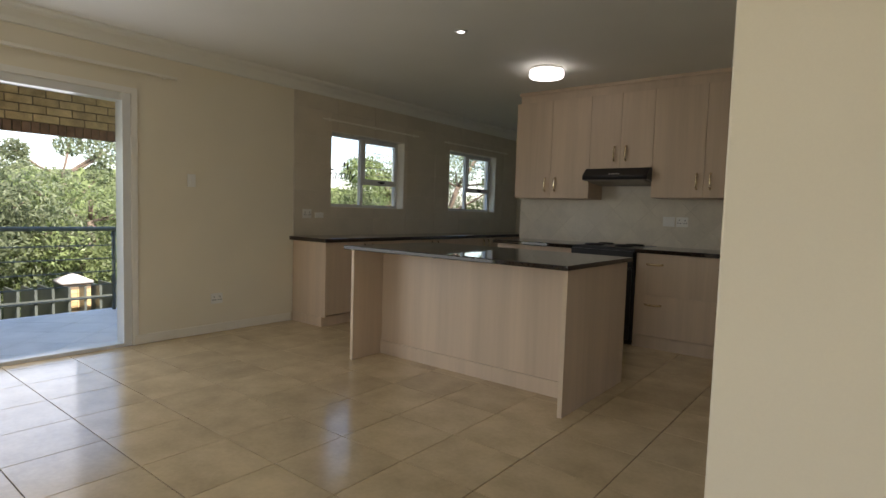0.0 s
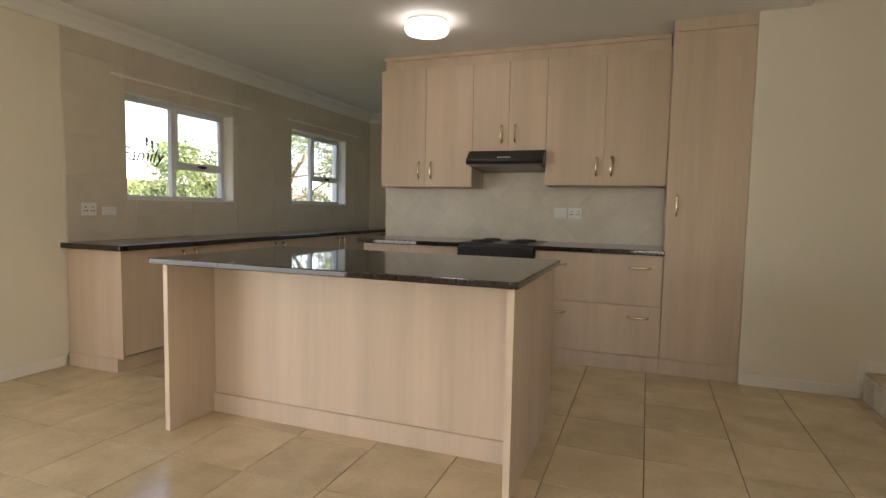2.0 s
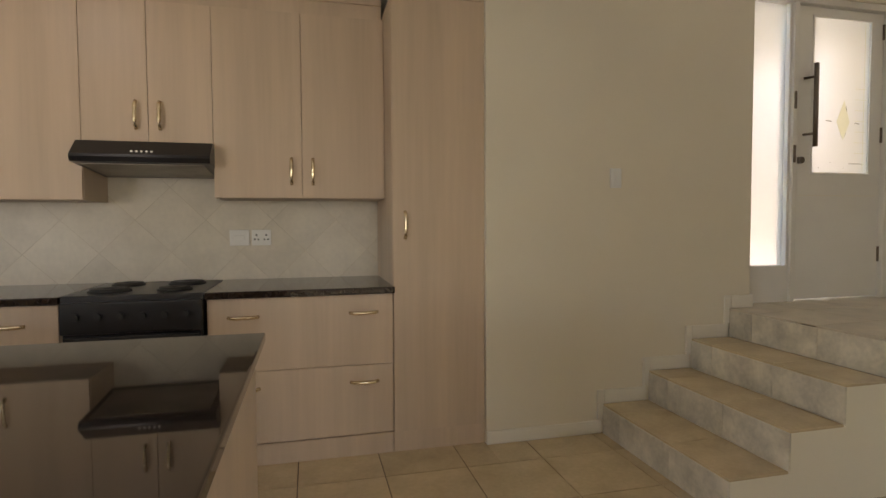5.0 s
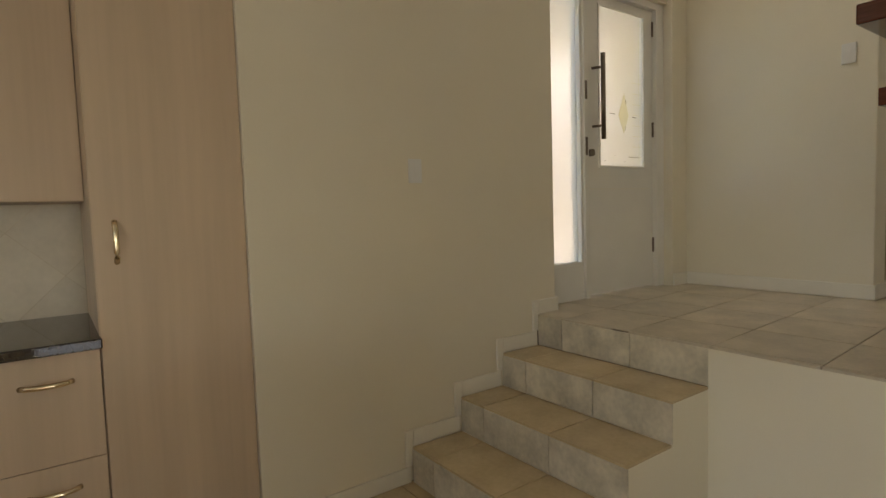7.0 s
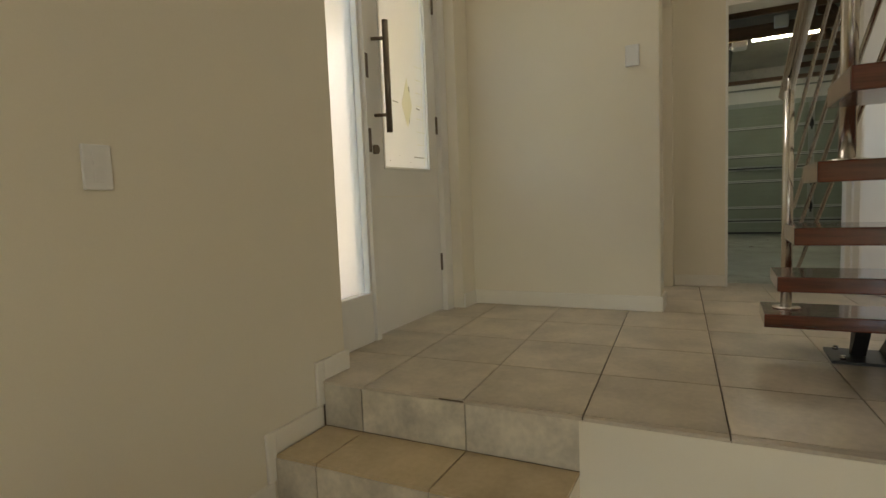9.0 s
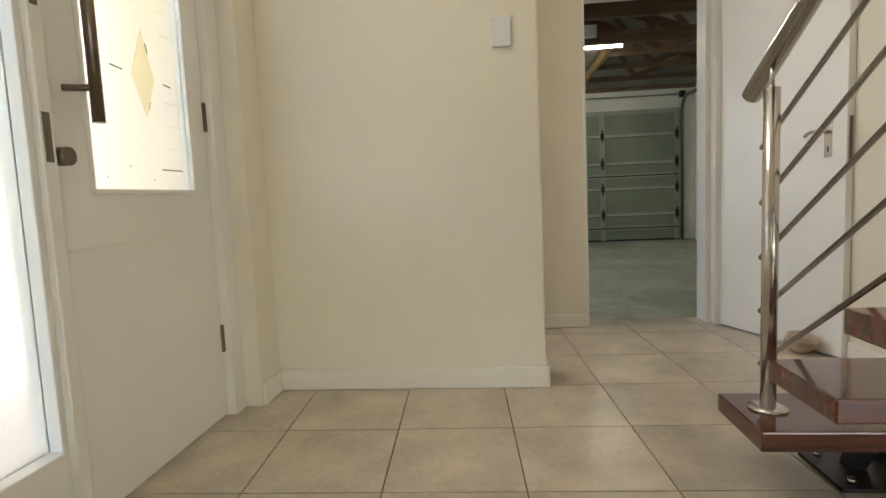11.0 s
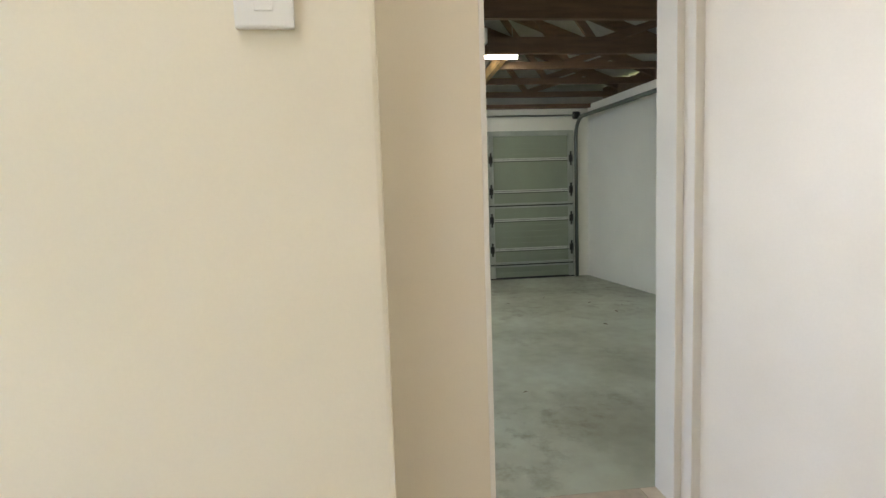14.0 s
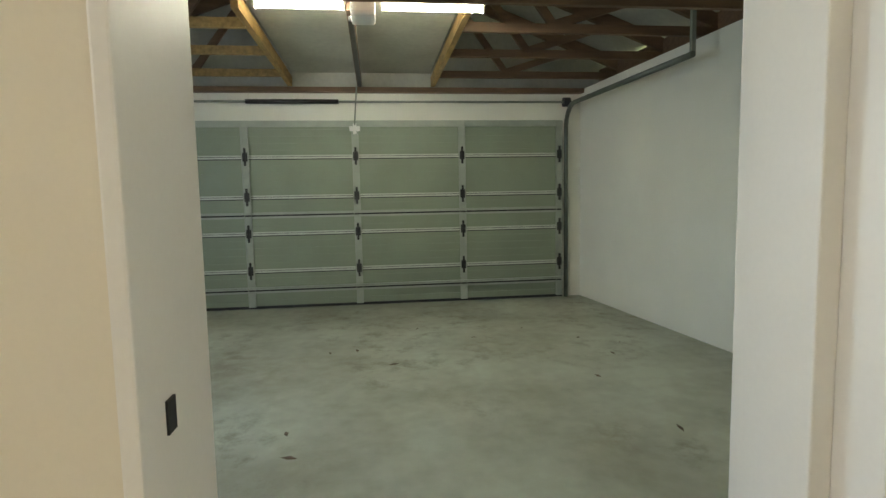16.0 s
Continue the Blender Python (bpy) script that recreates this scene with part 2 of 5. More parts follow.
def tube(points, r, n=10, bm=None):
    """A round bar along a line of points, with closed ends."""
    bm = bm or bmesh.new()
    pts = [Vector(p) for p in points]
    rings = []
    for i, p in enumerate(pts):
        d = (pts[min(i + 1, len(pts) - 1)] - pts[max(i - 1, 0)]).normalized()
        a = d.orthogonal().normalized() if abs(d.z) > 0.9 else d.cross(Vector((0, 0, 1))).normalized()
        b = d.cross(a)
        rings.append([bm.verts.new(p + r * (math.cos(q) * a + math.sin(q) * b)) for q in [2 * math.pi * k / n for k in range(n)]])
    for ra, rb in zip(rings, rings[1:]):
        for k in range(n):
            f = bm.faces.new((ra[k], ra[(k + 1) % n], rb[(k + 1) % n], rb[k]))
            f.smooth = True
    bm.faces.new(rings[0][::-1])
    bm.faces.new(rings[-1])
    bmesh.ops.recalc_face_normals(bm, faces=bm.faces[:])
    return bm


def lathe(cx, cy, prof, n=32, bm=None):
    """A turned body about a vertical axis: prof is rows of radius and height."""
    bm = bm or bmesh.new()
    rings = [[bm.verts.new((cx + r * math.cos(2 * math.pi * k / n), cy + r * math.sin(2 * math.pi * k / n), z)) for k in range(n)] for r, z in prof]
    for ra, rb in zip(rings, rings[1:]):
        for k in range(n):
            bm.faces.new((ra[k], ra[(k + 1) % n], rb[(k + 1) % n], rb[k])).smooth = True
    bm.faces.new(rings[0][::-1])
    bm.faces.new(rings[-1])
    bmesh.ops.recalc_face_normals(bm, faces=bm.faces[:])
    return bm


def prism(outline, axis, a, b):
    """An outline of two coordinates swept along axis from a to b."""
    def at(p, s):
        return {"x": (s, p[0], p[1]), "y": (p[0], s, p[1]), "z": (p[0], p[1], s)}[axis]
    bm = bmesh.new()
    va, vb = [bm.verts.new(at(p, a)) for p in outline], [bm.verts.new(at(p, b)) for p in outline]
    n = len(outline)
    bm.faces.new(va), bm.faces.new(vb[::-1])
    for k in range(n):
        bm.faces.new((va[k], vb[k], vb[(k + 1) % n], va[(k + 1) % n]))
    bmesh.ops.recalc_face_normals(bm, faces=bm.faces[:])
    return bm


def structure(name, bm, material, label, category):
    return tagged(place(name, bm, material), label, category, kind="structure")


def wall_with_openings(axis, at0, at1, a0, a1, z0, z1, holes):
    """Boxes of a straight wall along axis with rectangular holes (a0, a1, z0, z1)."""
    cuts = sorted({a0, a1, *[h[0] for h in holes], *[h[1] for h in holes]})
    out = []
    for p, q in zip(cuts, cuts[1:]):
        zs = [z0]
        for h in sorted([h for h in holes if h[0] <= p and h[1] >= q], key=lambda h: h[2]):
            zs += [h[2], h[3]]
        zs.append(z1)
        for lo, hi in zip(zs[::2], zs[1::2]):
            if hi - lo > 1e-4:
                out.append((p, q, at0, at1, lo, hi) if axis == "x" else (at0, at1, p, q, lo, hi))
    return boxes(*out)


def clip_poly(poly, x0, x1, z0, z1):
    for ax, lim, keep in ((0, x0, 1), (0, x1, -1), (1, z0, 1), (1, z1, -1)):
        out = []
        for a, b in zip(poly, poly[1:] + poly[:1]):
            ia, ib = (a[ax] - lim) * keep >= 0, (b[ax] - lim) * keep >= 0
            if ia:
                out.append(a)
            if ia != ib:
                q = (lim - a[ax]) / (b[ax] - a[ax])
                out.append((a[0] + q * (b[0] - a[0]), a[1] + q * (b[1] - a[1])))
        poly = out
        if len(poly) < 3:
            return []
    return poly


TILES = {}


def tile_piece(parent, material, x0, x1, y0, y1, ztop, t=0.012, name="tile", flat="z", bev=0.0009):
    """One tile as an object of its own; alike tiles share their mesh. flat names the axis that the tile's face looks along."""
    key = (round(x1 - x0, 3), round(y1 - y0, 3), t, material.name, flat)
    if key not in TILES:
        a, b, c = (x1 - x0) / 2, (y1 - y0) / 2, t
        e = bev
        lo = [(-a, -b, -c), (a, -b, -c), (a, b, -c), (-a, b, -c)]
        md = [(-a, -b, -e), (a, -b, -e), (a, b, -e), (-a, b, -e)]
        hi = [(-a + e, -b + e, 0), (a - e, -b + e, 0), (a - e, b - e, 0), (-a + e, b - e, 0)]
        turn = {"z": lambda p: p, "-x": lambda p: (-p[2], p[0], p[1]), "+x": lambda p: (p[2], p[0], p[1]), "-y": lambda p: (p[0], -p[2], p[1])}[flat]
        me = bpy.data.meshes.new(name)
        vs = [turn(p) for p in lo + md + hi]
        fs = [(8, 9, 10, 11)] + [(i + o, (i + 1) % 4 + o, (i + 1) % 4 + o + 4, i + o + 4) for o in (0, 4) for i in range(4)]
        me.from_pydata(vs, [], fs)
        bm = bmesh.new()
        bm.from_mesh(me)
        bmesh.ops.recalc_face_normals(bm, faces=bm.faces[:])
        top = [f for f in bm.faces if len(f.verts) == 4 and all(v.index >= 8 for v in f.verts)]
        nrm = {"z": Vector((0, 0, 1)), "-x": Vector((-1, 0, 0)), "+x": Vector((1, 0, 0)), "-y": Vector((0, -1, 0))}[flat]
        if top and top[0].normal.dot(nrm) < 0:
            bmesh.ops.reverse_faces(bm, faces=bm.faces[:])
        bm.to_mesh(me)
        bm.free()
        me.materials.append(material)
        TILES[key] = me
    ob = new(name, TILES[key])
    u, v = (x0 + x1) / 2, (y0 + y1) / 2
    pos = Vector({"z": (u, v, ztop), "-x": (ztop, u, v), "+x": (ztop, u, v), "-y": (u, ztop, v)}[flat])
    ob.parent = parent
    ob.location = pos - ORIGIN[parent.name]
    return ob


def grid_tiles(parent, material, x0, x1, y0, y1, ztop, ox, oy, sx, sy, gap=0.005, t=0.012, name="tile", flat="z", holes=()):
    """Tiles on a grid with lines at ox + k * sx and oy + k * sy, cut at the borders and at rectangular holes."""
    kx0, ky0 = math.floor((x0 - ox) / sx), math.floor((y0 - oy) / sy)
    for i in range(kx0, math.ceil((x1 - ox) / sx)):
        for j in range(ky0, math.ceil((y1 - oy) / sy)):
            a0, a1 = max(x0, ox + i * sx + gap / 2), min(x1, ox + (i + 1) * sx - gap / 2)
            b0, b1 = max(y0, oy + j * sy + gap / 2), min(y1, oy + (j + 1) * sy - gap / 2)
            pieces = [(a0, a1, b0, b1)]
            for hx0, hx1, hy0, hy1 in holes:
                rest = []
                for p0, p1, q0, q1 in pieces:
                    if p1 <= hx0 or p0 >= hx1 or q1 <= hy0 or q0 >= hy1:
                        rest.append((p0, p1, q0, q1))
                        continue
                    if p0 < hx0:
                        rest.append((p0, hx0, q0, q1))
                    if p1 > hx1:
                        rest.append((hx1, p1, q0, q1))
                    m0, m1 = max(p0, hx0), min(p1, hx1)
                    if q0 < hy0:
                        rest.append((m0, m1, q0, hy0))
                    if q1 > hy1:
                        rest.append((m0, m1, hy1, q1))
                pieces = rest
            for p0, p1, q0, q1 in pieces:
                if p1 - p0 > 0.02 and q1 - q0 > 0.02:
                    tile_piece(parent, material, p0, p1, q0, q1, ztop, t, name, flat)


# ---- large structure: heights and lines of the plan ----
CEIL = 2.625
LAND = 0.73
RISE = LAND / 4
WEST, STAIRWALL, SPLASH, FAR = -6.36, 6.0, 6.70, 9.12
STEPX = (-0.905, -0.59, -0.287, 0.0)
STEPY = 4.955
TOP = 5.4

floor = structure("floor", boxes((WEST - 0.2, 0.0, -2.6, FAR + 0.2, -0.2, -0.006)), M_GROUT, "tiled floor with beige glazed tiles and dark grout", "floor")
landing = structure("landing_floor", boxes((0.0, 2.99, 3.2, 6.35, -0.2, LAND - 0.006)), M_GROUT, "raised entrance landing with pale beige tiles", "floor")
landing_face = structure("landing_face", boxes((-0.012, -0.001, 2.3, STEPY, 0.0, LAND - 0.012)), M_WALL, "cream painted face of the raised landing", "wall")

structure("wall_west", wall_with_openings("y", WEST - 0.22, WEST, -2.4, FAR + 0.2, 0, CEIL + 0.2,
          [(-1.4, 2.78, 0.0, 2.14), (4.94, 6.185, 1.25, 2.13), (7.16, 8.42, 1.25, 2.15)]), M_WALL, "cream plastered outer wall with windows", "wall")
# unseen wall; its window opening is added for the living room fill lamp
structure("wall_south", wall_with_openings("x", -2.6, -2.4, WEST - 0.2, 0.2, 0, CEIL + 0.2, [(-2.6, -0.4, 0.35, 2.25)]), M_WALL, "cream plastered living room wall", "wall")
structure("wall_living_east", boxes((-0.2, 0.0, -2.4, 2.15, 0, CEIL + 0.2)), M_WALL, "cream plastered wall", "wall")
structure("wall_pier", boxes((-1.67, -0.2, 2.15, 2.3, 0, TOP), bevel=0.006), M_WALL, "cream plastered end of a dividing wall", "wall")
structure("wall_far", boxes((WEST - 0.2, -4.70, FAR, FAR + 0.2, 0, CEIL + 0.2)), M_WTILE, "tiled far kitchen wall", "wall")
structure("wall_splash", boxes((-4.85, -1.66, SPLASH, SPLASH + 0.15, 0, CEIL + 0.2)), M_WALL, "kitchen dividing wall behind the stove", "wall")
structure("wall_scullery", boxes((-4.85, -4.70, SPLASH + 0.15, FAR, 0, CEIL + 0.2)), M_WALL, "plain scullery wall", "wall")
structure("wall_stairs", boxes((-1.66, 0.158, STAIRWALL, STAIRWALL + 0.35, 0, TOP), bevel=0.005), M_WALL, "cream plastered wall beside the entrance steps", "wall")
# the high opening is added to let the stairwell fill lamp in
structure("wall_over_door", wall_with_openings("x", 6.10, 6.35, 0.158, 1.53, 2.84, TOP, [(0.25, 1.45, 3.7, 4.9)]), M_WALL, "cream plastered wall above the front door", "wall")
structure("wall_pilaster", boxes((1.53, 1.73, 6.06, 6.35, 0, TOP), bevel=0.006), M_WALL, "cream plastered pilaster beside the front door", "wall")
structure("wall_switch", boxes((1.73, 1.88, 4.86, 6.35, 0, TOP), bevel=0.008), M_WALL, "cream plastered wall of the cloakroom", "wall")
structure("wall_bathroom", wall_with_openings("x", 4.861, 5.0, 1.88, 2.78, LAND, TOP, [(1.93, 2.70, LAND, LAND + 2.05)]), M_WALL, "cream wall with the bathroom doorway", "wall")
structure("wall_garage_side", wall_with_openings("y", 2.78, 2.98, 1.2, 7.7, 0, TOP, [(3.735, 4.513, LAND - 0.1, LAND + 2.02)]), M_WALL, "cream wall with the garage doorway", "wall")
structure("wall_landing_south", boxes((0.0, 2.78, 3.22, 3.42, 0, TOP)), M_WALL, "cream plastered wall beside the open stairs", "wall")
structure("wall_void_south", boxes((-1.69, 0.0, 2.301, 2.45, CEIL, TOP), (-0.15, 0.0, 2.45, 3.42, LAND, TOP)), M_WALL, "cream upper wall of the stairwell", "wall")
structure("wall_void_west", boxes((-1.50, -1.36, 2.46, 5.995, CEIL + 0.002, TOP)), M_WALL, "cream upper wall of the stairwell", "wall")
# unseen back wall; the window opening is added for the bathroom fill lamp
structure("wall_bathroom_back", wall_with_openings("x", 6.2, 6.35, 1.88, 2.78, 0, TOP, [(2.0, 2.66, 1.97, 2.63)]), M_WALL, "plain bathroom wall", "wall")

structure("ceiling", boxes((WEST - 0.2, -1.36, 2.3, FAR + 0.2, CEIL, CEIL + 0.15), (WEST - 0.2, 0.2, -2.6, 2.3, CEIL, CEIL + 0.15)), M_CEIL, "flat off-white painted ceiling", "ceiling")
structure("ceiling_void", boxes((-1.7, 2.98, 2.2, 6.4, TOP, TOP + 0.15)), M_CEIL, "flat ceiling high above the stairs", "ceiling")

COVE = [(0, 0), (0, -0.13), (0.018, -0.125), (0.03, -0.09), (0.07, -0.045), (0.11, -0.03), (0.125, -0.018), (0.13, 0)]


def cornice(axis, sign, at, a, b):
    pts = [(at + sign * p, CEIL - 0.001 + q) for p, q in COVE]
    structure("cornice", prism(pts, axis, a, b), M_CEIL, "white coved plaster cornice", "cornice")


cornice("y", 1, WEST + 0.001, -2.4, FAR)
cornice("x", -1, FAR - 0.001, WEST, -4.86)


def skirting(x0, x1, y0, y1, z, h=0.085):
    structure("baseboard", boxes((x0, x1, y0, y1, z + 0.001, z + h), bevel=0.006), M_SKIRT, "cream painted baseboard", "baseboard")


skirting(WEST + 0.001, WEST + 0.016, 2.80, 4.40, 0)
skirting(-1.66, STEPX[0] - 0.018, STAIRWALL - 0.016, STAIRWALL - 0.001, 0, 0.08)
skirting(-1.655, -0.2, 2.134, 2.149, 0)
skirting(1.712, 1.729, 4.845, 6.055, LAND, 0.095)
skirting(1.712, 1.93, 4.844, 4.86, LAND, 0.095)
skirting(1.53, 1.7115, 6.044, 6.059, LAND, 0.095)
skirting(2.763, 2.779, 4.507, 4.855, LAND)
skirting(0.1, 2.05, 3.421, 3.437, LAND)
skirting(0.002, 0.172, STAIRWALL - 0.016, STAIRWALL - 0.001, LAND)
skirting(0.159, 0.174, STAIRWALL + 0.0, 6.12, LAND)
for k, x in enumerate(STEPX[:3]):
    skirting(x + 0.001, STEPX[k + 1] - 0.02, STAIRWALL - 0.016, STAIRWALL - 0.001, RISE * (k + 1))
for k, x in enumerate(STEPX):
    structure("baseboard", boxes((x - 0.045, x - 0.001, STAIRWALL - 0.0165, STAIRWALL - 0.001, RISE * k + 0.086, RISE * (k + 1) + 0.085), bevel=0.005), M_SKIRT, "cream painted upright of the stepped baseboard", "baseboard")

# ---- entrance steps ----
steps = thing("entrance_steps", (-0.45, 5.5, 0), "four tiled entrance steps with a cream painted side", "steps", kind="structure")
part("step_core", boxes(*[(x, 0.0, STEPY, STAIRWALL - 0.001, (0 if k == 0 else RISE * k - 0.012), RISE * (k + 1) - 0.012) for k, x in enumerate(STEPX[:3])]), M_WALL, steps, "cream plastered core")

# ---- front door and sidelight ----
door = thing("front_door", (1.05, 6.18, LAND), "white front door with a large etched glass pane", "door", kind="structure")
DL, DR, DT = 0.655, 1.435, LAND + 2.06
part("door_leaf", boxes((DL, 0.80, 6.165, 6.205, LAND + 0.012, DT), (1.33, DR, 6.165, 6.205, LAND + 0.012, DT), (0.80, 1.33, 6.165, 6.205, LAND + 0.012, 1.624), (0.80, 1.33, 6.165, 6.205, 2.735, DT)), M_TRIM, door)
part("glass_bead", boxes((0.80, 1.33, 6.158, 6.168, 1.624, 1.640), (0.80, 1.33, 6.158, 6.168, 2.72, 2.735), (0.80, 0.814, 6.158, 6.168, 1.64, 2.72), (1.316, 1.33, 6.158, 6.168, 1.64, 2.72), bevel=0.003), M_TRIM, door)
part("door_groove", boxes((0.70, 1.39, 6.1622, 6.1652, 1.472, 1.479)), M_SKIRT, door)
pane = part("door_pane", boxes((0.80, 1.33, 6.182, 6.187, 1.624, 2.735)), M_FROST, door, "frosted glass pane with an etched pattern")
etch = part("etched_diamond", prism([(1.112, 2.16), (1.045, 2.004), (1.106, 1.877), (1.162, 2.004)], "y", 6.180, 6.1816), M_ETCH, pane, "yellowish clear diamond")
for k in range(8):
    z = 1.706 + k * 0.077
    part("etched_line", boxes((1.21, 1.31, 6.180, 6.1816, z, z + 0.003)), M_ETCH, pane)
part("etched_line", boxes((1.285, 1.289, 6.1795, 6.1799, 1.66, 2.70)), M_ETCH, pane)
for x, z, l, up in ((0.944, 2.008, 0.055, -0.004), (1.206, 1.998, 0.045, -0.003), (1.124, 2.114, 0.009, -0.03), (1.117, 1.90, 0.009, 0.025), (1.16, 1.706, 0.12, 0.0), (0.886, 1.673, 0.004, 0.0), (1.111, 1.671, 0.004, 0.0), (0.993, 1.71, 0.005, 0.0)):
    part("dark_mark", prism([(x, z), (x + l, z + up), (x + l + 0.003, z + up + 0.004), (x + 0.003, z + 0.004)], "y", 6.1785, 6.1793), M_BRONZE, pane, "dark leaded mark")
pane.visible_shadow = False
pull = part("pull_handle", tube([(0.765, 6.095, 1.81), (0.765, 6.095, 2.38)], 0.016), M_BRONZE, door, "dark bronze bar handle")
for z in (1.90, 2.29):
    part("handle_post", tube([(0.765, 6.095, z), (0.735, 6.165, z)], 0.009), M_BRONZE, pull)
part("lock_knob", tube([(0.70, 6.135, 1.72), (0.70, 6.165, 1.72)], 0.024, 14), M_BRONZE, door, "round bronze lock")
for z in (1.05, 1.92, 2.66):
    part("hinge", boxes((1.425, 1.447, 6.155, 6.168, z - 0.055, z + 0.055), bevel=0.003), M_BRONZE, door, "bronze hinge")
frame_d = thing("door_frame", (0.85, 6.2, LAND), "white painted door frame with a narrow sidelight", "door frame", kind="structure")
part("frame_post", boxes((1.437, 1.53, 6.13, 6.25, LAND, DT + 0.06), bevel=0.004), M_TRIM, frame_d)
part("frame_mullion", boxes((0.612, 0.653, 6.13, 6.25, LAND, DT + 0.002), (0.592, 0.614, 6.15, 6.23, LAND, DT + 0.002), bevel=0.004), M_TRIM, frame_d)
part("frame_head", boxes((0.158, 1.53, 6.128, 6.252, DT + 0.003, DT + 0.08), bevel=0.004), M_TRIM, frame_d)
part("sidelight_rail", boxes((0.158, 0.591, 6.14, 6.24, LAND, 0.985), bevel=0.004), M_TRIM, frame_d)
part("sidelight_stile", boxes((0.158, 0.22, 6.14, 6.24, 0.985, DT + 0.003), bevel=0.004), M_TRIM, frame_d)
sp = part("sidelight_pane", boxes((0.22, 0.592, 6.185, 6.191, 0.985, DT)), M_FROST, frame_d, "frosted glass pane")
sp.visible_shadow = False
for z in (1.76, 2.13):
    part("strike_plate", boxes((0.618, 0.638, 6.126, 6.131, z - 0.06, z + 0.06)), M_BRONZE, frame_d, "bronze lock plate")

# ---- unseen stairwell window, added for its light ----
def pane_window(name, x0, x1, y0, y1, z0, z1, axis, label):
    w = thing(name, ((x0 + x1) / 2, (y0 + y1) / 2, z0), label, "window", kind="structure")
    return w


w3 = pane_window("added_stairwell_window", 0.25, 1.45, 6.26, 6.3, 3.7, 4.9, "x", "unseen high stairwell window, added to hold the fill lamp")
part("window_frame", boxes((0.25, 1.45, 6.26, 6.30, 3.7, 3.75), (0.25, 1.45, 6.26, 6.30, 4.85, 4.9), (0.25, 0.3, 6.26, 6.30, 3.75, 4.85), (1.4, 1.45, 6.26, 6.30, 3.75, 4.85)), M_ALU, w3)


# ---- kitchen windows ----
def kitchen_window(name, y0, y1, z0, z1, mull):
    """A white aluminium window: a fixed light, and a top-hung light over a small fixed one."""
    xg = WEST - 0.135
    f = 0.04
    w = thing(name, (xg, (y0 + y1) / 2, z0), "white aluminium kitchen window with three panes and a deep reveal", "window", kind="structure")
    zt = z0 + (z1 - z0) * 0.36
    part("window_frame", boxes((xg - 0.03, xg + 0.02, y0, y1, z0, z0 + f), (xg - 0.03, xg + 0.02, y0, y1, z1 - f, z1), (xg - 0.03, xg + 0.02, y0, y0 + f, z0 + f, z1 - f),
                               (xg - 0.03, xg + 0.02, y1 - f, y1, z0 + f, z1 - f), (xg - 0.03, xg + 0.02, mull - f / 2, mull + f / 2, z0 + f, z1 - f),
                               (xg - 0.03, xg + 0.02, mull + f / 2, y1 - f, zt - f / 2, zt + f / 2)), M_ALU, w)
    s = 0.028
    part("sash", boxes((xg, xg + 0.03, mull + 0.021, y1 - 0.041, zt + 0.02, zt + 0.02 + s), (xg, xg + 0.03, mull + 0.021, y1 - 0.041, z1 - 0.041 - s, z1 - 0.041),
                       (xg, xg + 0.03, mull + 0.021, mull + 0.021 + s, zt + 0.02 + s, z1 - 0.041 - s), (xg, xg + 0.03, y1 - 0.041 - s, y1 - 0.041, zt + 0.02 + s, z1 - 0.041 - s)), M_ALU, w)
    for a0, a1, b0, b1 in ((y0 + f, mull - f / 2, z0 + f, z1 - f), (mull + f / 2, y1 - f, z0 + f, zt - f / 2), (mull + 0.05, y1 - 0.07, zt + 0.05, z1 - 0.07)):
        p = part("pane", boxes((xg - 0.008, xg - 0.004, a0, a1, b0, b1)), M_GLASS, w, "clear glass pane")
        p.visible_shadow = False
    mid = (mull + y1) / 2
    part("window_catch", boxes((xg + 0.03, xg + 0.05, mid - 0.05, mid + 0.06, zt + 0.012, zt + 0.03), (xg + 0.03, xg + 0.065, mid - 0.02, mid + 0.02, zt + 0.0, zt + 0.025), bevel=0.004), M_DARK, w, "black catch")
    for k in range(5):
        zz = zt + 0.10 + k * (z1 - zt - 0.18) / 4
        part("burglar_bar", boxes((xg - 0.05, xg - 0.042, mull, y1 - f, zz, zz + 0.008)), M_ALU, w)
    part("window_sill", boxes((WEST - 0.114, WEST + 0.004, y0, y1, z0 - 0.001, z0 + 0.008)), M_SKIRT, w)
    part("reveal", boxes((WEST - 0.114, WEST + 0.002, y1 - 0.008, y1, z0 + 0.009, z1), (WEST - 0.114, WEST + 0.002, y0, y0 + 0.008, z0 + 0.009, z1), (WEST - 0.114, WEST + 0.002, y0 + 0.008, y1 - 0.008, z1 - 0.008, z1)), M_SKIRT, w)
    return w


kitchen_window("window_1", 4.94, 6.185, 1.25, 2.13, 5.535)
kitchen_window("window_2", 7.16, 8.42, 1.25, 2.15, 7.76)
for y0, y1 in ((4.80, 6.45), (7.02, 8.75)):
    tr = thing("curtain_rail", (WEST + 0.02, (y0 + y1) / 2, 2.22), "slim pale curtain rail above a kitchen window", "curtain rail")
    part("rail", boxes((WEST + 0.008, WEST + 0.024, y0, y1, 2.235, 2.255), bevel=0.004), M_SKIRT, tr)
    for y in (y0 + 0.1, (y0 + y1) / 2, y1 - 0.1):
        part("bracket", boxes((WEST + 0.008, WEST + 0.02, y - 0.012, y + 0.012, 2.225, 2.265)), M_SKIRT, tr)

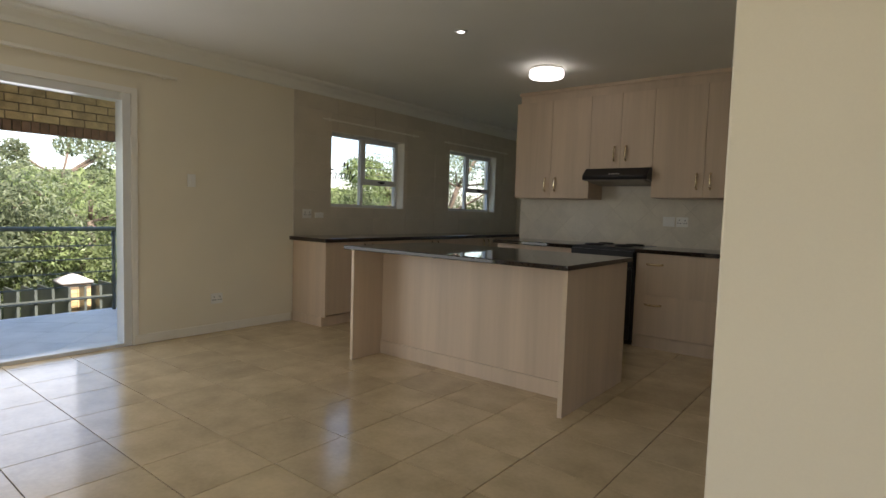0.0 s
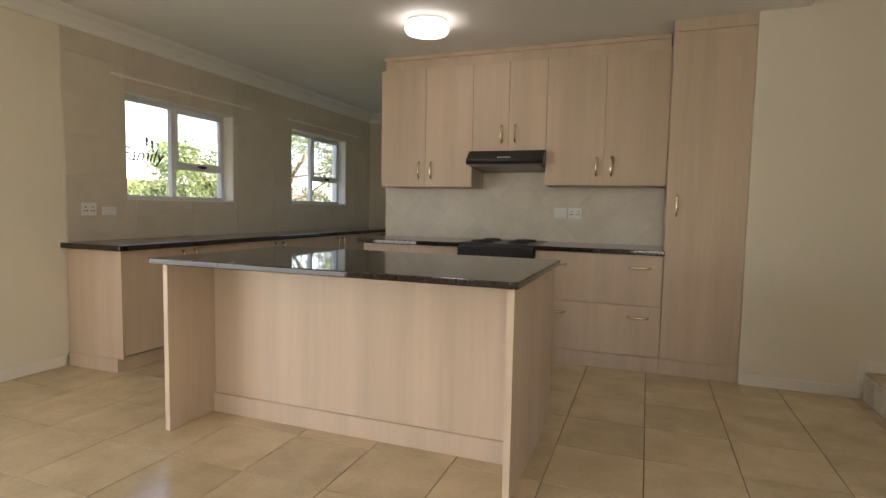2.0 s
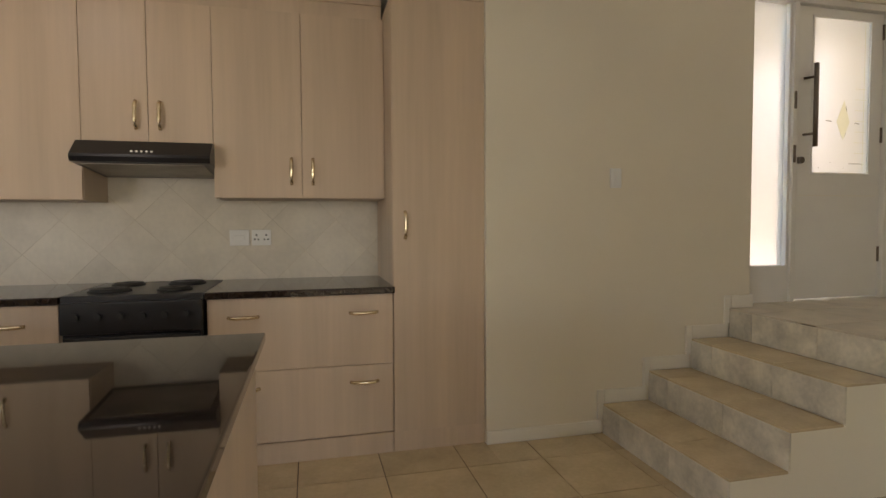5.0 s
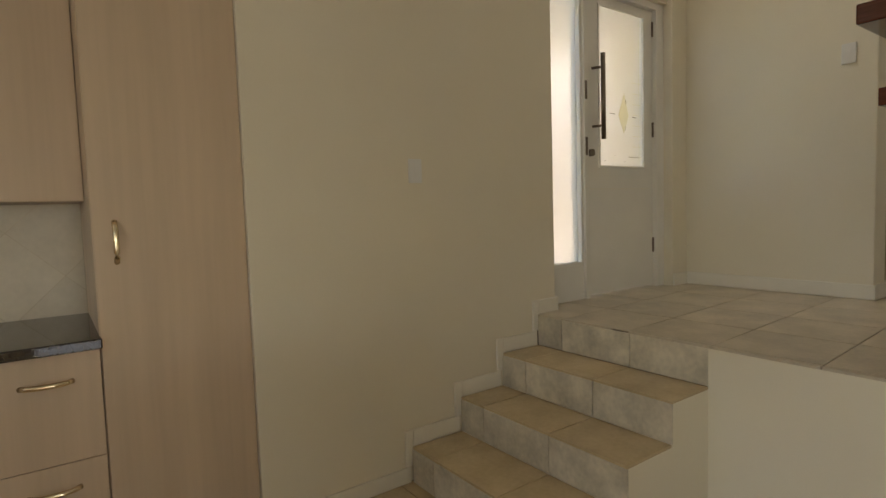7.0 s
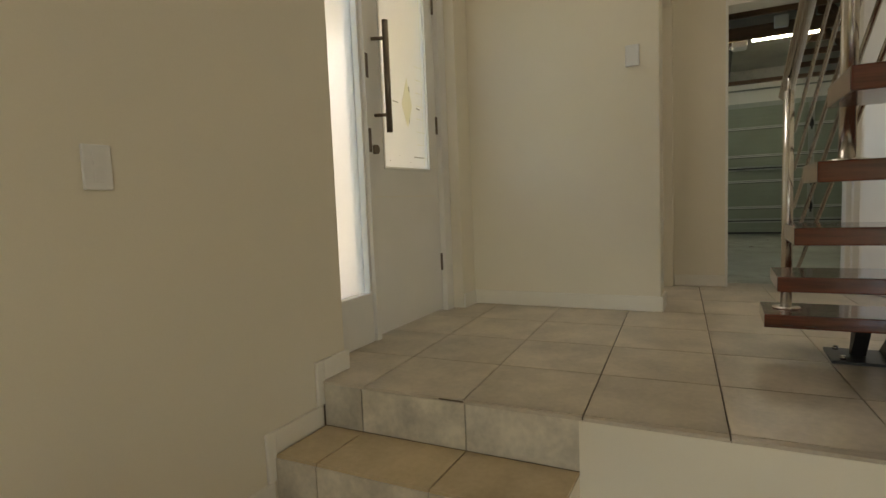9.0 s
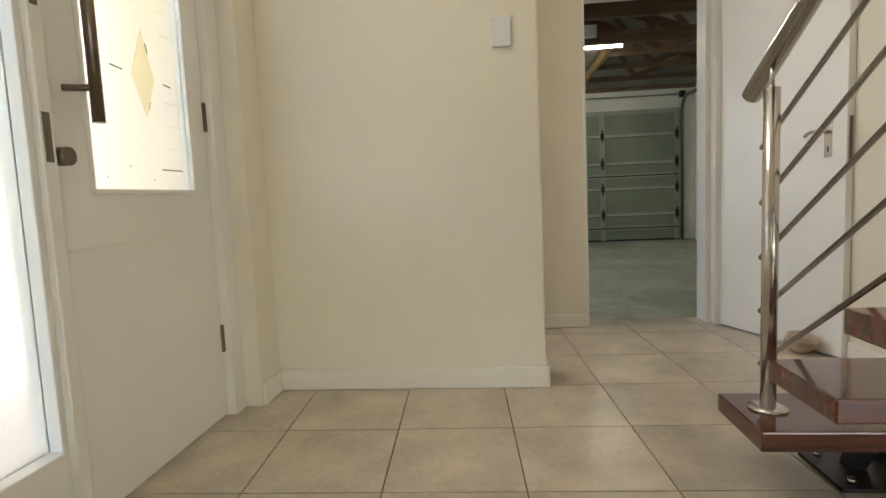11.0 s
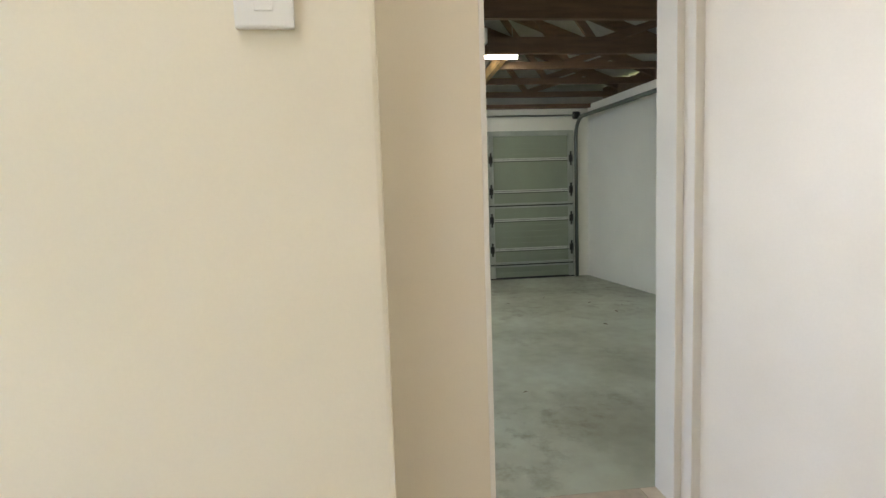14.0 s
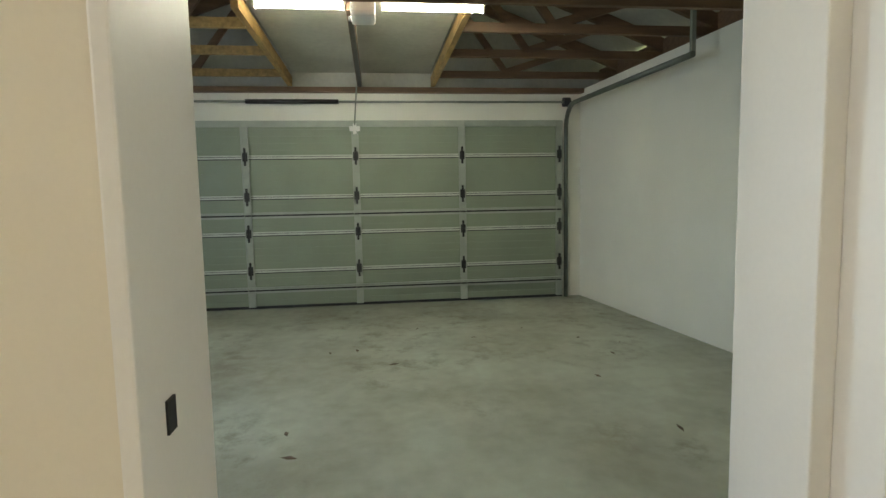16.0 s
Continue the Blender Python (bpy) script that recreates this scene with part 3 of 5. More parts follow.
decal = thing("window_decal", (WEST - 0.13, 5.28, 1.62), "black vinyl lettering that reads Family on the window pane", "decal")
cu = bpy.data.curves.new("lettering", "FONT")
cu.body, cu.size, cu.extrude, cu.shear = "Family", 0.17, 0.0008, 0.35
cu.materials.append(M_DECAL)
lettering = new("lettering", cu)
lettering.parent = decal
lettering.matrix_local = Matrix.Translation((0, 0, 0)) @ Euler((radians(90), 0, radians(90))).to_matrix().to_4x4() @ Matrix.Translation((-0.29, -0.03, 0))
bmd = bmesh.new()
for dy, dz, r in ((-0.02, 0.16, 0.022), (0.035, 0.145, 0.02), (-0.02, 0.125, 0.016), (0.035, 0.11, 0.016)):
    rr = bmesh.ops.create_uvsphere(bmd, u_segments=10, v_segments=6, radius=r)
    for v in rr["verts"]:
        v.co = Vector((WEST - 0.13 + v.co.x * 0.06, 5.28 + dy + v.co.y * 0.8, 1.62 + dz + v.co.z * 1.3))
part("motif", bmd, M_DECAL, decal, "small dark vinyl motif")

# ---- patio door ----
pd = thing("patio_door", (WEST - 0.1, 0.7, 0), "white aluminium sliding patio door, standing open", "door", kind="structure")
part("door_frame", boxes((WEST - 0.14, WEST + 0.004, 2.715, 2.78, 0, 2.14), (WEST - 0.14, WEST + 0.004, -1.4, -1.335, 0, 2.14), (WEST - 0.14, WEST + 0.004, -1.335, 2.715, 2.075, 2.14), (WEST - 0.14, WEST + 0.004, -1.335, 2.715, -0.004, 0.03), bevel=0.004), M_ALU, pd)
part("architrave", boxes((WEST + 0.001, WEST + 0.014, 2.781, 2.83, 0, 2.19), (WEST + 0.001, WEST + 0.014, -1.45, 2.781, 2.141, 2.19)), M_TRIM, pd)
rail_b = thing("curtain_rail", (WEST + 0.03, 1.0, 2.35), "slim pale curtain rail above the patio door", "curtain rail")
part("rail", boxes((WEST + 0.03, WEST + 0.055, -1.5, 3.15, 2.32, 2.345), bevel=0.005), M_SKIRT, rail_b)
for y in (-1.3, 0.2, 1.7, 3.05):
    part("bracket", boxes((WEST + 0.001, WEST + 0.03, y - 0.012, y + 0.012, 2.315, 2.35)), M_SKIRT, rail_b)


# ---- kitchen units ----
def bow_handle(parent, x, y, z, upright=True, out=(0, -1, 0), length=0.15):
    """A bowed bar handle, standing off its door."""
    o = Vector(out)
    along = Vector((0, 0, 1)) if upright else Vector((0, 0, 1)).cross(o)
    pts = []
    for k in range(9):
        s = k / 8 * 2 - 1
        pts.append(Vector((x, y, z)) + along * s * length / 2 + o * (0.004 + 0.026 * (1 - s ** 4)))
    return part("handle", tube(pts, 0.0095, 8), M_BRASS, parent, "satin brass bow handle")


def front(parent, name, x0, x1, yf, z0, z1):
    return part(name, boxes((x0 + 0.0015, x1 - 0.0015, yf, yf + 0.018, z0 + 0.0015, z1 - 0.0015), bevel=0.0015), M_WOOD, parent)


def wall_cabinet(x0, x1, z0, handles_z, label):
    c = thing("wall_cabinet", ((x0 + x1) / 2, 6.5, z0), label, "cabinet", "upper kitchen cabinets")
    part("body", boxes((x0, x1, 6.331, SPLASH - 0.012, z0, 2.50)), M_WOOD, c)
    xm = (x0 + x1) / 2
    for a, b, hx in ((x0, xm, xm - 0.06), (xm, x1, xm + 0.06)):
        d = front(c, "door", a, b, 6.31, z0, 2.50)
        bow_handle(d, hx, 6.31, handles_z)
    return c


wall_cabinet(-4.715, -3.812, 1.425, 1.575, "pale wood wall cabinet with two doors, beside the extractor hood")
wall_cabinet(-3.812, -3.157, 1.738, 1.885, "short pale wood wall cabinet with two doors, above the extractor hood")
wall_cabinet(-3.157, -2.1965, 1.44, 1.595, "pale wood wall cabinet with two doors, beside the tall cupboard")
fil = thing("cabinet_filler", (-3.46, 6.4, 2.5), "pale wood filler panel between the wall cabinets and ceiling", "panel")
part("panel", boxes((-4.69, -2.205, 6.345, 6.365, 2.503, 2.590)), M_WOOD, fil)
part("capping", boxes((-4.70, -2.205, 6.33, 6.69, 2.5905, 2.624)), M_WOOD, fil)

tall = thing("tall_cupboard", (-1.93, 6.35, 0), "tall pale wood larder cupboard beside the cream wall", "cabinet")
part("body", boxes((-2.195, -1.6605, 6.042, SPLASH - 0.012, 0.115, 2.54)), M_WOOD, tall)
td = front(tall, "door", -2.194, -1.661, 6.02, 0.117, 2.54)
bow_handle(td, -2.125, 6.02, 1.281, True)
part("plinth", boxes((-2.195, -1.661, 6.032, 6.047, 0.0, 0.114)), M_WOOD, tall)
part("filler", boxes((-2.195, -1.6605, 6.022, 6.055, 2.543, 2.624)), M_WOOD, tall)

b1 = thing("base_cabinet", (-4.27, 6.35, 0), "pale wood base cabinet with a door and drawers", "cabinet", "lower kitchen cabinets")
part("body", boxes((-4.74, -3.83, 6.042, SPLASH - 0.012, 0.115, 0.905)), M_WOOD, b1)
d = front(b1, "door", -4.735, -4.285, 6.02, 0.12, 0.902)
bow_handle(d, -4.345, 6.02, 0.745)
for z0, z1 in ((0.12, 0.37), (0.37, 0.635), (0.635, 0.902)):
    d = front(b1, "drawer_front", -4.285, -3.832, 6.02, z0, z1)
    bow_handle(d, -4.05, 6.02, z1 - 0.098, False)
part("plinth", boxes((-4.74, -3.83, 6.032, 6.047, 0, 0.114)), M_WOOD, b1)
b2 = thing("base_cabinet", (-2.68, 6.35, 0), "pale wood drawer cabinet with two wide drawers beside the stove", "cabinet", "lower kitchen cabinets")
part("body", boxes((-3.165, -2.197, 6.042, SPLASH - 0.012, 0.115, 0.905)), M_WOOD, b2)
for z0, z1, hz in ((0.125, 0.512, 0.42), (0.512, 0.902, 0.803)):
    d = front(b2, "drawer_front", -3.163, -2.198, 6.02, z0, z1)
    for hx in (-2.985, -2.36):
        bow_handle(d, hx, 6.02, hz, False)
part("plinth", boxes((-3.165, -2.197, 6.032, 6.047, 0, 0.114)), M_WOOD, b2)
for x0, x1 in ((-4.785, -3.822), (-3.168, -2.19)):
    w = thing("worktop", ((x0 + x1) / 2, 6.3, 0.885), "polished dark granite worktop beside the stove", "worktop", "granite worktops")
    part("slab", boxes((x0, x1, 5.985, SPLASH - 0.0125, 0.906, 0.943), bevel=0.005), M_GRANITE, w)

lw = thing("base_cabinet", (-6.07, 6.7, 0), "long pale wood base cabinet along the window wall", "cabinet", "lower kitchen cabinets")
part("end_panel", boxes((WEST + 0.012, -5.80, 4.425, 4.443, 0.10, 0.882)), M_WOOD, lw)
part("body", boxes((WEST + 0.012, -5.822, 4.444, FAR - 0.002, 0.115, 0.882)), M_WOOD, lw)
part("plinth", boxes((WEST + 0.016, -5.845, 4.415, FAR - 0.002, 0, 0.098)), M_WOOD, lw)
n = 8
for k in range(n):
    y0, y1 = 4.445 + k * (FAR - 4.45) / n, 4.445 + (k + 1) * (FAR - 4.45) / n
    dd = part("door", boxes((-5.82, -5.802, y0 + 0.0015, y1 - 0.0015, 0.12, 0.88), bevel=0.0015), M_WOOD, lw)
    bow_handle(dd, -5.802, y1 - 0.06 if k % 2 == 0 else y0 + 0.06, 0.78, True, (1, 0, 0))
w = thing("worktop", (-6.05, 6.7, 0.885), "long polished dark granite worktop under the kitchen windows", "worktop", "granite worktops")
part("slab", boxes((WEST + 0.012, -5.75, 4.375, FAR - 0.002, 0.884, 0.925), bevel=0.006), M_GRANITE, w)

isl = thing("kitchen_island", (-3.75, 4.3, 0), "pale wood kitchen island with panelled ends and a recessed back", "kitchen island")
part("end_panel", boxes((-2.845, -2.815, 3.80, 4.80, 0.001, 0.911), bevel=0.0015), M_WOOD, isl)
part("end_panel", boxes((-4.715, -4.685, 3.80, 4.80, 0.001, 0.911), bevel=0.0015), M_WOOD, isl)
part("end_edge", boxes((-2.845, -2.815, 3.796, 3.7995, 0.001, 0.911)), M_EDGE, isl, "pale edge band")
part("end_edge", boxes((-4.715, -4.685, 3.796, 3.7995, 0.001, 0.911)), M_EDGE, isl, "pale edge band")
part("back_panel", boxes((-4.684, -2.846, 4.13, 4.15, 0.1125, 0.911)), M_WOOD, isl)
part("plinth", boxes((-4.684, -2.846, 4.115, 4.133, 0.001, 0.112)), M_WOOD, isl)
part("carcass", boxes((-4.684, -2.846, 4.151, 4.74, 0.10, 0.911)), M_WOOD, isl)
for k in range(4):
    x0 = -4.684 + k * 0.4595
    d = part("door", boxes((x0 + 0.0015, x0 + 0.458, 4.741, 4.759, 0.11, 0.908), bevel=0.0015), M_WOOD, isl)
    bow_handle(d, x0 + (0.40 if k % 2 == 0 else 0.056), 4.759, 0.76, True, (0, 1, 0))
w = thing("worktop", (-3.76, 4.3, 0.885), "large polished dark granite island worktop", "worktop", "granite worktops")
part("slab", boxes((-4.735, -2.785, 3.725, 4.83, 0.912, 0.942), bevel=0.005), M_GRANITE, w)

# ---- stove and hood ----
st = thing("stove", (-3.495, 6.3, 0), "black freestanding electric stove with four solid plates", "stove")
part("body", boxes((-3.812, -3.176, 6.0, 6.66, 0.05, 0.905), bevel=0.006), M_BLACK, st)
part("control_panel", boxes((-3.812, -3.176, 5.965, 5.999, 0.76, 0.915), bevel=0.008), M_BLACK, st)
ov = part("oven_door", boxes((-3.80, -3.188, 5.968, 5.998, 0.19, 0.745), bevel=0.006), M_BLACK, st)
part("oven_handle", tube([(-3.74, 5.935, 0.705), (-3.25, 5.935, 0.705)], 0.011), M_PLATE, ov)
part("drawer_front", boxes((-3.80, -3.188, 5.972, 5.998, 0.06, 0.18), bevel=0.006), M_BLACK, st)
hob = part("hob", boxes((-3.815, -3.172, 5.99, 6.665, 0.906, 0.945), bevel=0.008), M_BLACK, st)
for px, py, r in ((-3.65, 6.16, 0.09), (-3.34, 6.16, 0.075), (-3.65, 6.47, 0.075), (-3.34, 6.47, 0.09)):
    part("hot_plate", lathe(px, py, [(r + 0.012, 0.945), (r + 0.01, 0.953), (r, 0.955), (r, 0.962), (r * 0.35, 0.962), (r * 0.3, 0.958)], 28), M_PLATE, hob)
for k in range(6):
    part("knob", tube([(-3.74 + k * 0.098, 5.966, 0.845), (-3.74 + k * 0.098, 5.945, 0.845)], 0.017, 14), M_PLATE, st)
hood = thing("extractor_hood", (-3.485, 6.4, 1.58), "slim black extractor hood under the short wall cabinet", "extractor hood")
part("shell", prism([(6.16, 1.655), (6.155, 1.64), (6.165, 1.615), (6.66, 1.575), (6.66, 1.734), (6.25, 1.734)], "x", -3.818, -3.152), M_BLACK, hood)
part("grease_filter", prism([(6.20, 1.6095), (6.60, 1.5775), (6.60, 1.574), (6.20, 1.606)], "x", -3.78, -3.19), M_MESH, hood, "grey grease filter")
for k in range(5):
    part("button", tube([(-3.535 + k * 0.024, 6.181, 1.672), (-3.535 + k * 0.024, 6.172, 1.672)], 0.006, 8), M_PLASTIC, hood, "pale push button")


# ---- sockets and switches ----
def plate(name, at, out, w, h, label, kind_of):
    """A white faceplate on a wall: out is the way it faces."""
    o = Vector(out)
    side = Vector((0, 0, 1)).cross(o)
    p = thing(name, at, label, "socket" if kind_of != "switch" else "light switch", "wall plates")

    def block(u0, u1, v0, v1, d0, d1, bevel=0.0):
        a = Vector(at) + side * u0 + Vector((0, 0, v0)) + o * d0
        b = Vector(at) + side * u1 + Vector((0, 0, v1)) + o * d1
        return boxes((min(a.x, b.x), max(a.x, b.x), min(a.y, b.y), max(a.y, b.y), min(a.z, b.z), max(a.z, b.z)), bevel=bevel)
    part("faceplate", block(-w / 2, w / 2, -h / 2, h / 2, 0, 0.011, 0.004), M_PLASTIC, p)
    if kind_of == "switch":
        for v in (-0.022, 0.022):
            part("rocker", block(-0.012, 0.012, v - 0.017, v + 0.017, 0.0105, 0.013, 0.001), M_PLASTIC, p)
    elif kind_of == "socket":
        for u in (-w / 4, w / 4):
            for du, dv in ((0, 0.016), (-0.011, -0.012), (0.011, -0.012)):
                part("socket_hole", block(u + du - 0.005, u + du + 0.005, dv - 0.005, dv + 0.005, 0.0105, 0.0116), M_DARK, p)
    else:
        part("rocker", block(-0.03, 0.03, -0.014, 0.014, 0.0105, 0.0145, 0.002), M_PLASTIC, p)
    return p


plate("wall_switch", (-0.835, STAIRWALL - 0.0005, 1.558), (0, -1, 0), 0.075, 0.118, "white two-gang light switch on the cream wall", "switch")
plate("wall_switch", (1.7295, 5.008, 2.243), (-1, 0, 0), 0.078, 0.122, "white two-gang light switch on the cream wall", "switch")
plate("wall_socket", (-3.072, SPLASH - 0.0125, 1.207), (0, -1, 0), 0.118, 0.1, "white stove isolator switch on the backsplash", "isolator")
plate("wall_socket", (-2.94, SPLASH - 0.0125, 1.207), (0, -1, 0), 0.118, 0.1, "white double socket on the backsplash", "socket")
plate("wall_socket", (WEST + 0.0125, 4.60, 1.17), (1, 0, 0), 0.118, 0.1, "white double socket on the tiled wall", "socket")
plate("wall_socket", (WEST + 0.0125, 4.77, 1.155), (1, 0, 0), 0.118, 0.06, "white isolator switch on the tiled wall", "isolator")
plate("wall_socket", (WEST + 0.0005, 3.55, 0.33), (1, 0, 0), 0.118, 0.1, "white double socket low on the cream wall", "socket")
plate("wall_switch", (WEST + 0.0005, 3.30, 1.45), (1, 0, 0), 0.075, 0.118, "white light switch on the cream wall", "switch")

# ---- kitchen lamps ----
lamp = thing("ceiling_lamp", (-3.93, 5.50, CEIL), "round white ceiling lamp, switched on", "lamp")
part("base", lathe(-3.93, 5.50, [(0.150, CEIL - 0.001), (0.154, CEIL - 0.028)], 40), M_PLASTIC, lamp)
part("diffuser", lathe(-3.93, 5.50, [(0.160, CEIL - 0.0285), (0.164, CEIL - 0.07), (0.154, CEIL - 0.088), (0.10, CEIL - 0.1), (0.02, CEIL - 0.104)], 40), M_LAMP, lamp, "glowing white diffuser")
dl = thing("downlight", (-3.985, 4.205, CEIL), "small recessed ceiling downlight, switched on", "lamp")
part("ring", lathe(-3.985, 4.205, [(0.05, CEIL - 0.001), (0.048, CEIL - 0.006), (0.032, CEIL - 0.008)], 24), M_ALU, dl)
part("bulb", lathe(-3.985, 4.205, [(0.03, CEIL - 0.0085), (0.02, CEIL - 0.011), (0.005, CEIL - 0.012)], 20), M_LAMP, dl, "glowing bulb")

# ---- open wooden stairs ----
WS = thing("open_staircase", (1.0, 3.9, LAND), "open stairs with mahogany treads, steel posts and rails", "staircase", kind="structure")
GO, UP, T1X, T1Z, YEND = 0.265, 0.19, 1.10, 0.93, 4.39
SKEW = 0.08
NT = 12
for k in range(NT):
    x1 = T1X - GO * k
    z = T1Z + UP * k
    part("tread", boxes((x1 - 0.285, x1, 3.445, YEND - SKEW * GO * k, z - 0.055, z), bevel=0.005), M_MAHOG, WS)
    if k:
        part("tread_bracket", boxes((x1 - 0.24, x1 - 0.05, 3.86, 3.98, z - 0.067, z - 0.056)), M_PAINTST, WS)
xe, ze = T1X - GO * (NT - 1), T1Z + UP * (NT - 1)
part("stringer", prism([(T1X + 0.0, LAND + 0.012), (T1X - 0.19, LAND + 0.012), (xe - 0.26, ze - 0.22), (xe - 0.05, ze - 0.07)], "y", 3.885, 3.955), M_PAINTST, WS, "black painted steel stringer")
bp = part("base_plate", boxes((0.88, 1.10, 3.80, 4.15, LAND, LAND + 0.012)), M_PAINTST, WS, "black steel base plate")
for x in (0.91, 1.07):
    for y in (3.84, 4.11):
        part("bolt", tube([(x, y, LAND + 0.012), (x, y, LAND + 0.028)], 0.011, 6), M_STEEL, bp)
part("brace", prism([(0.99, LAND + 0.012), (1.03, LAND + 0.012), (0.99, T1Z - 0.056), (0.90, T1Z - 0.056)], "y", 4.02, 4.07), M_PAINTST, WS)
PX, PY = 0.975, 4.30
for k in (0, 3, 6, 9):
    x, z = PX - GO * k, T1Z + UP * k
    y = PY - SKEW * GO * k
    po = part("post", tube([(x, y, z), (x, y, z + 0.90)], 0.021, 14), M_STEEL, WS, "polished steel post")
    part("post_pin", tube([(x, y, z + 0.90), (x, y, z + 0.955)], 0.007, 8), M_STEEL, po)
    part("flange", lathe(x, y, [(0.052, z), (0.052, z + 0.006), (0.03, z + 0.011)], 24), M_STEEL, po)
sl = UP / GO
for k in range(5):
    z = T1Z + 0.184 + 0.1640 * k
    part("rail", tube([(PX + 0.13, PY - 0.035, z - 0.13 * sl), (PX - GO * 10.5, PY - 0.035 - SKEW * GO * 10.5, z + GO * 10.5 * sl)], 0.0075, 8), M_STEEL, WS, "thin steel rail")
part("handrail", tube([(PX + 0.12, PY, T1Z + 0.985 - 0.12 * sl), (PX - GO * 10.5, PY - SKEW * GO * 10.5, T1Z + 0.985 + GO * 10.5 * sl)], 0.027, 16), M_STEEL, WS, "polished steel handrail")

# ---- garage doorway, door leaf and door stop ----
gf = thing("garage_door_frame", (2.88, 4.1, LAND), "white painted frame of the garage doorway", "door frame", kind="structure")
GY0, GY1, GZ = 3.735, 4.513, LAND + 2.02
part("jamb", boxes((2.775, 2.985, GY0, GY0 + 0.018, LAND - 0.03, GZ), (2.84, 2.985, GY0 + 0.018, GY0 + 0.048, LAND - 0.03, GZ), (2.772, 2.779, GY0 - 0.045, GY0 + 0.018, LAND, GZ + 0.03), bevel=0.003), M_TRIM, gf)
part("jamb", boxes((2.775, 2.985, GY1 - 0.018, GY1, LAND - 0.03, GZ), bevel=0.003), M_TRIM, gf)
part("head", boxes((2.773, 2.986, GY0, GY1, GZ - 0.018, GZ + 0.002), (2.772, 2.779, GY0 - 0.045, GY1, GZ, GZ + 0.03), bevel=0.003), M_TRIM, gf)
part("strike_plate", boxes((2.835, 2.857, GY1 - 0.0205, GY1 - 0.0175, 1.715, 1.75)), M_DARK, gf, "dark lock recess")
part("head_catch", boxes((2.760, 2.772, 4.08, 4.13, GZ + 0.004, GZ + 0.018)), M_DARK, gf)
leaf = thing("garage_access_door", (2.77, 3.74, LAND), "plain white door, standing wide open, held by a stone", "door")
ang = Vector((-0.80, -0.285, 0)).normalized()
nrm = Vector((ang.y, -ang.x, 0))


def leaf_box(u0, u1, v0, v1, z0, z1, bevel=0.0):
    """A block in the open leaf's own axes: u from the hinge, v out of its near face."""
    bm = boxes((u0, u1, v0, v1, z0, z1), bevel=bevel)
    for vert in bm.verts:
        c = vert.co.copy()
        vert.co = Vector((2.768, 3.722, 0)) + ang * c.x + nrm * c.y + Vector((0, 0, c.z))
    return bm


if nrm.y < 0:
    nrm = -nrm
lf = part("leaf", leaf_box(0, 0.77, -0.042, 0, LAND + 0.008, GZ - 0.006, 0.002), M_TRIM, leaf)
part("lock_plate", leaf_box(0.66, 0.70, 0.0, 0.003, 1.68, 1.86), M_STEEL, leaf, "steel lock plate")
part("keyhole", leaf_box(0.677, 0.684, 0.003, 0.0036, 1.705, 1.73), M_DARK, leaf)
hb = tube([(0.68, 0.003, 1.80), (0.68, 0.045, 1.80), (0.67, 0.05, 1.80), (0.635, 0.05, 1.803), (0.61, 0.047, 1.795), (0.595, 0.045, 1.785)], 0.008, 8)
for vert in hb.verts:
    c = vert.co.copy()
    vert.co = Vector((2.768, 3.722, 0)) + ang * c.x + nrm * c.y + Vector((0, 0, c.z))
part("lever", hb, M_STEEL, leaf, "curved steel lever")
part("latch_plate", leaf_box(0.77, 0.772, -0.032, -0.012, 1.66, 1.86), M_BRONZE, leaf)
stone = thing("door_stop_stone", (2.20, 3.56, LAND), "rough pinkish sandstone used as a door stop", "stone")
sb = bmesh.new()
bmesh.ops.create_icosphere(sb, subdivisions=3, radius=1)
for v in sb.verts:
    q = v.co.copy()
    s = 1 + 0.35 * noise.noise(q * 1.3 + Vector((3, 1, 2)))
    v.co = Vector((2.20 + q.x * 0.105 * s, 3.565 + q.y * 0.06 * s, LAND + max(0.0, 0.05 + q.z * 0.055 * s)))
part("stone", sb, M_STONE, stone)

# ---- bathroom seen by its doorway ----
bf = thing("bathroom_door_frame", (2.3, 4.93, LAND), "white painted frame of the bathroom doorway", "door frame", kind="structure")
for x0, x1 in ((1.93, 1.955), (2.675, 2.70)):
    part("jamb", boxes((x0, x1, 4.935, 5.006, LAND, LAND + 2.05), bevel=0.003), M_TRIM, bf)
part("head", boxes((1.93, 2.70, 4.934, 5.007, LAND + 2.03, LAND + 2.05)), M_TRIM, bf)
part("strike_plate", boxes((2.671, 2.6745, 4.970, 4.998, 1.76, 1.88)), M_STEEL, bf, "steel lock plate")
part("strike_slot", boxes((2.670, 2.6712, 4.975, 4.993, 1.78, 1.81), (2.670, 2.6712, 4.975, 4.993, 1.825, 1.86)), M_DARK, bf)

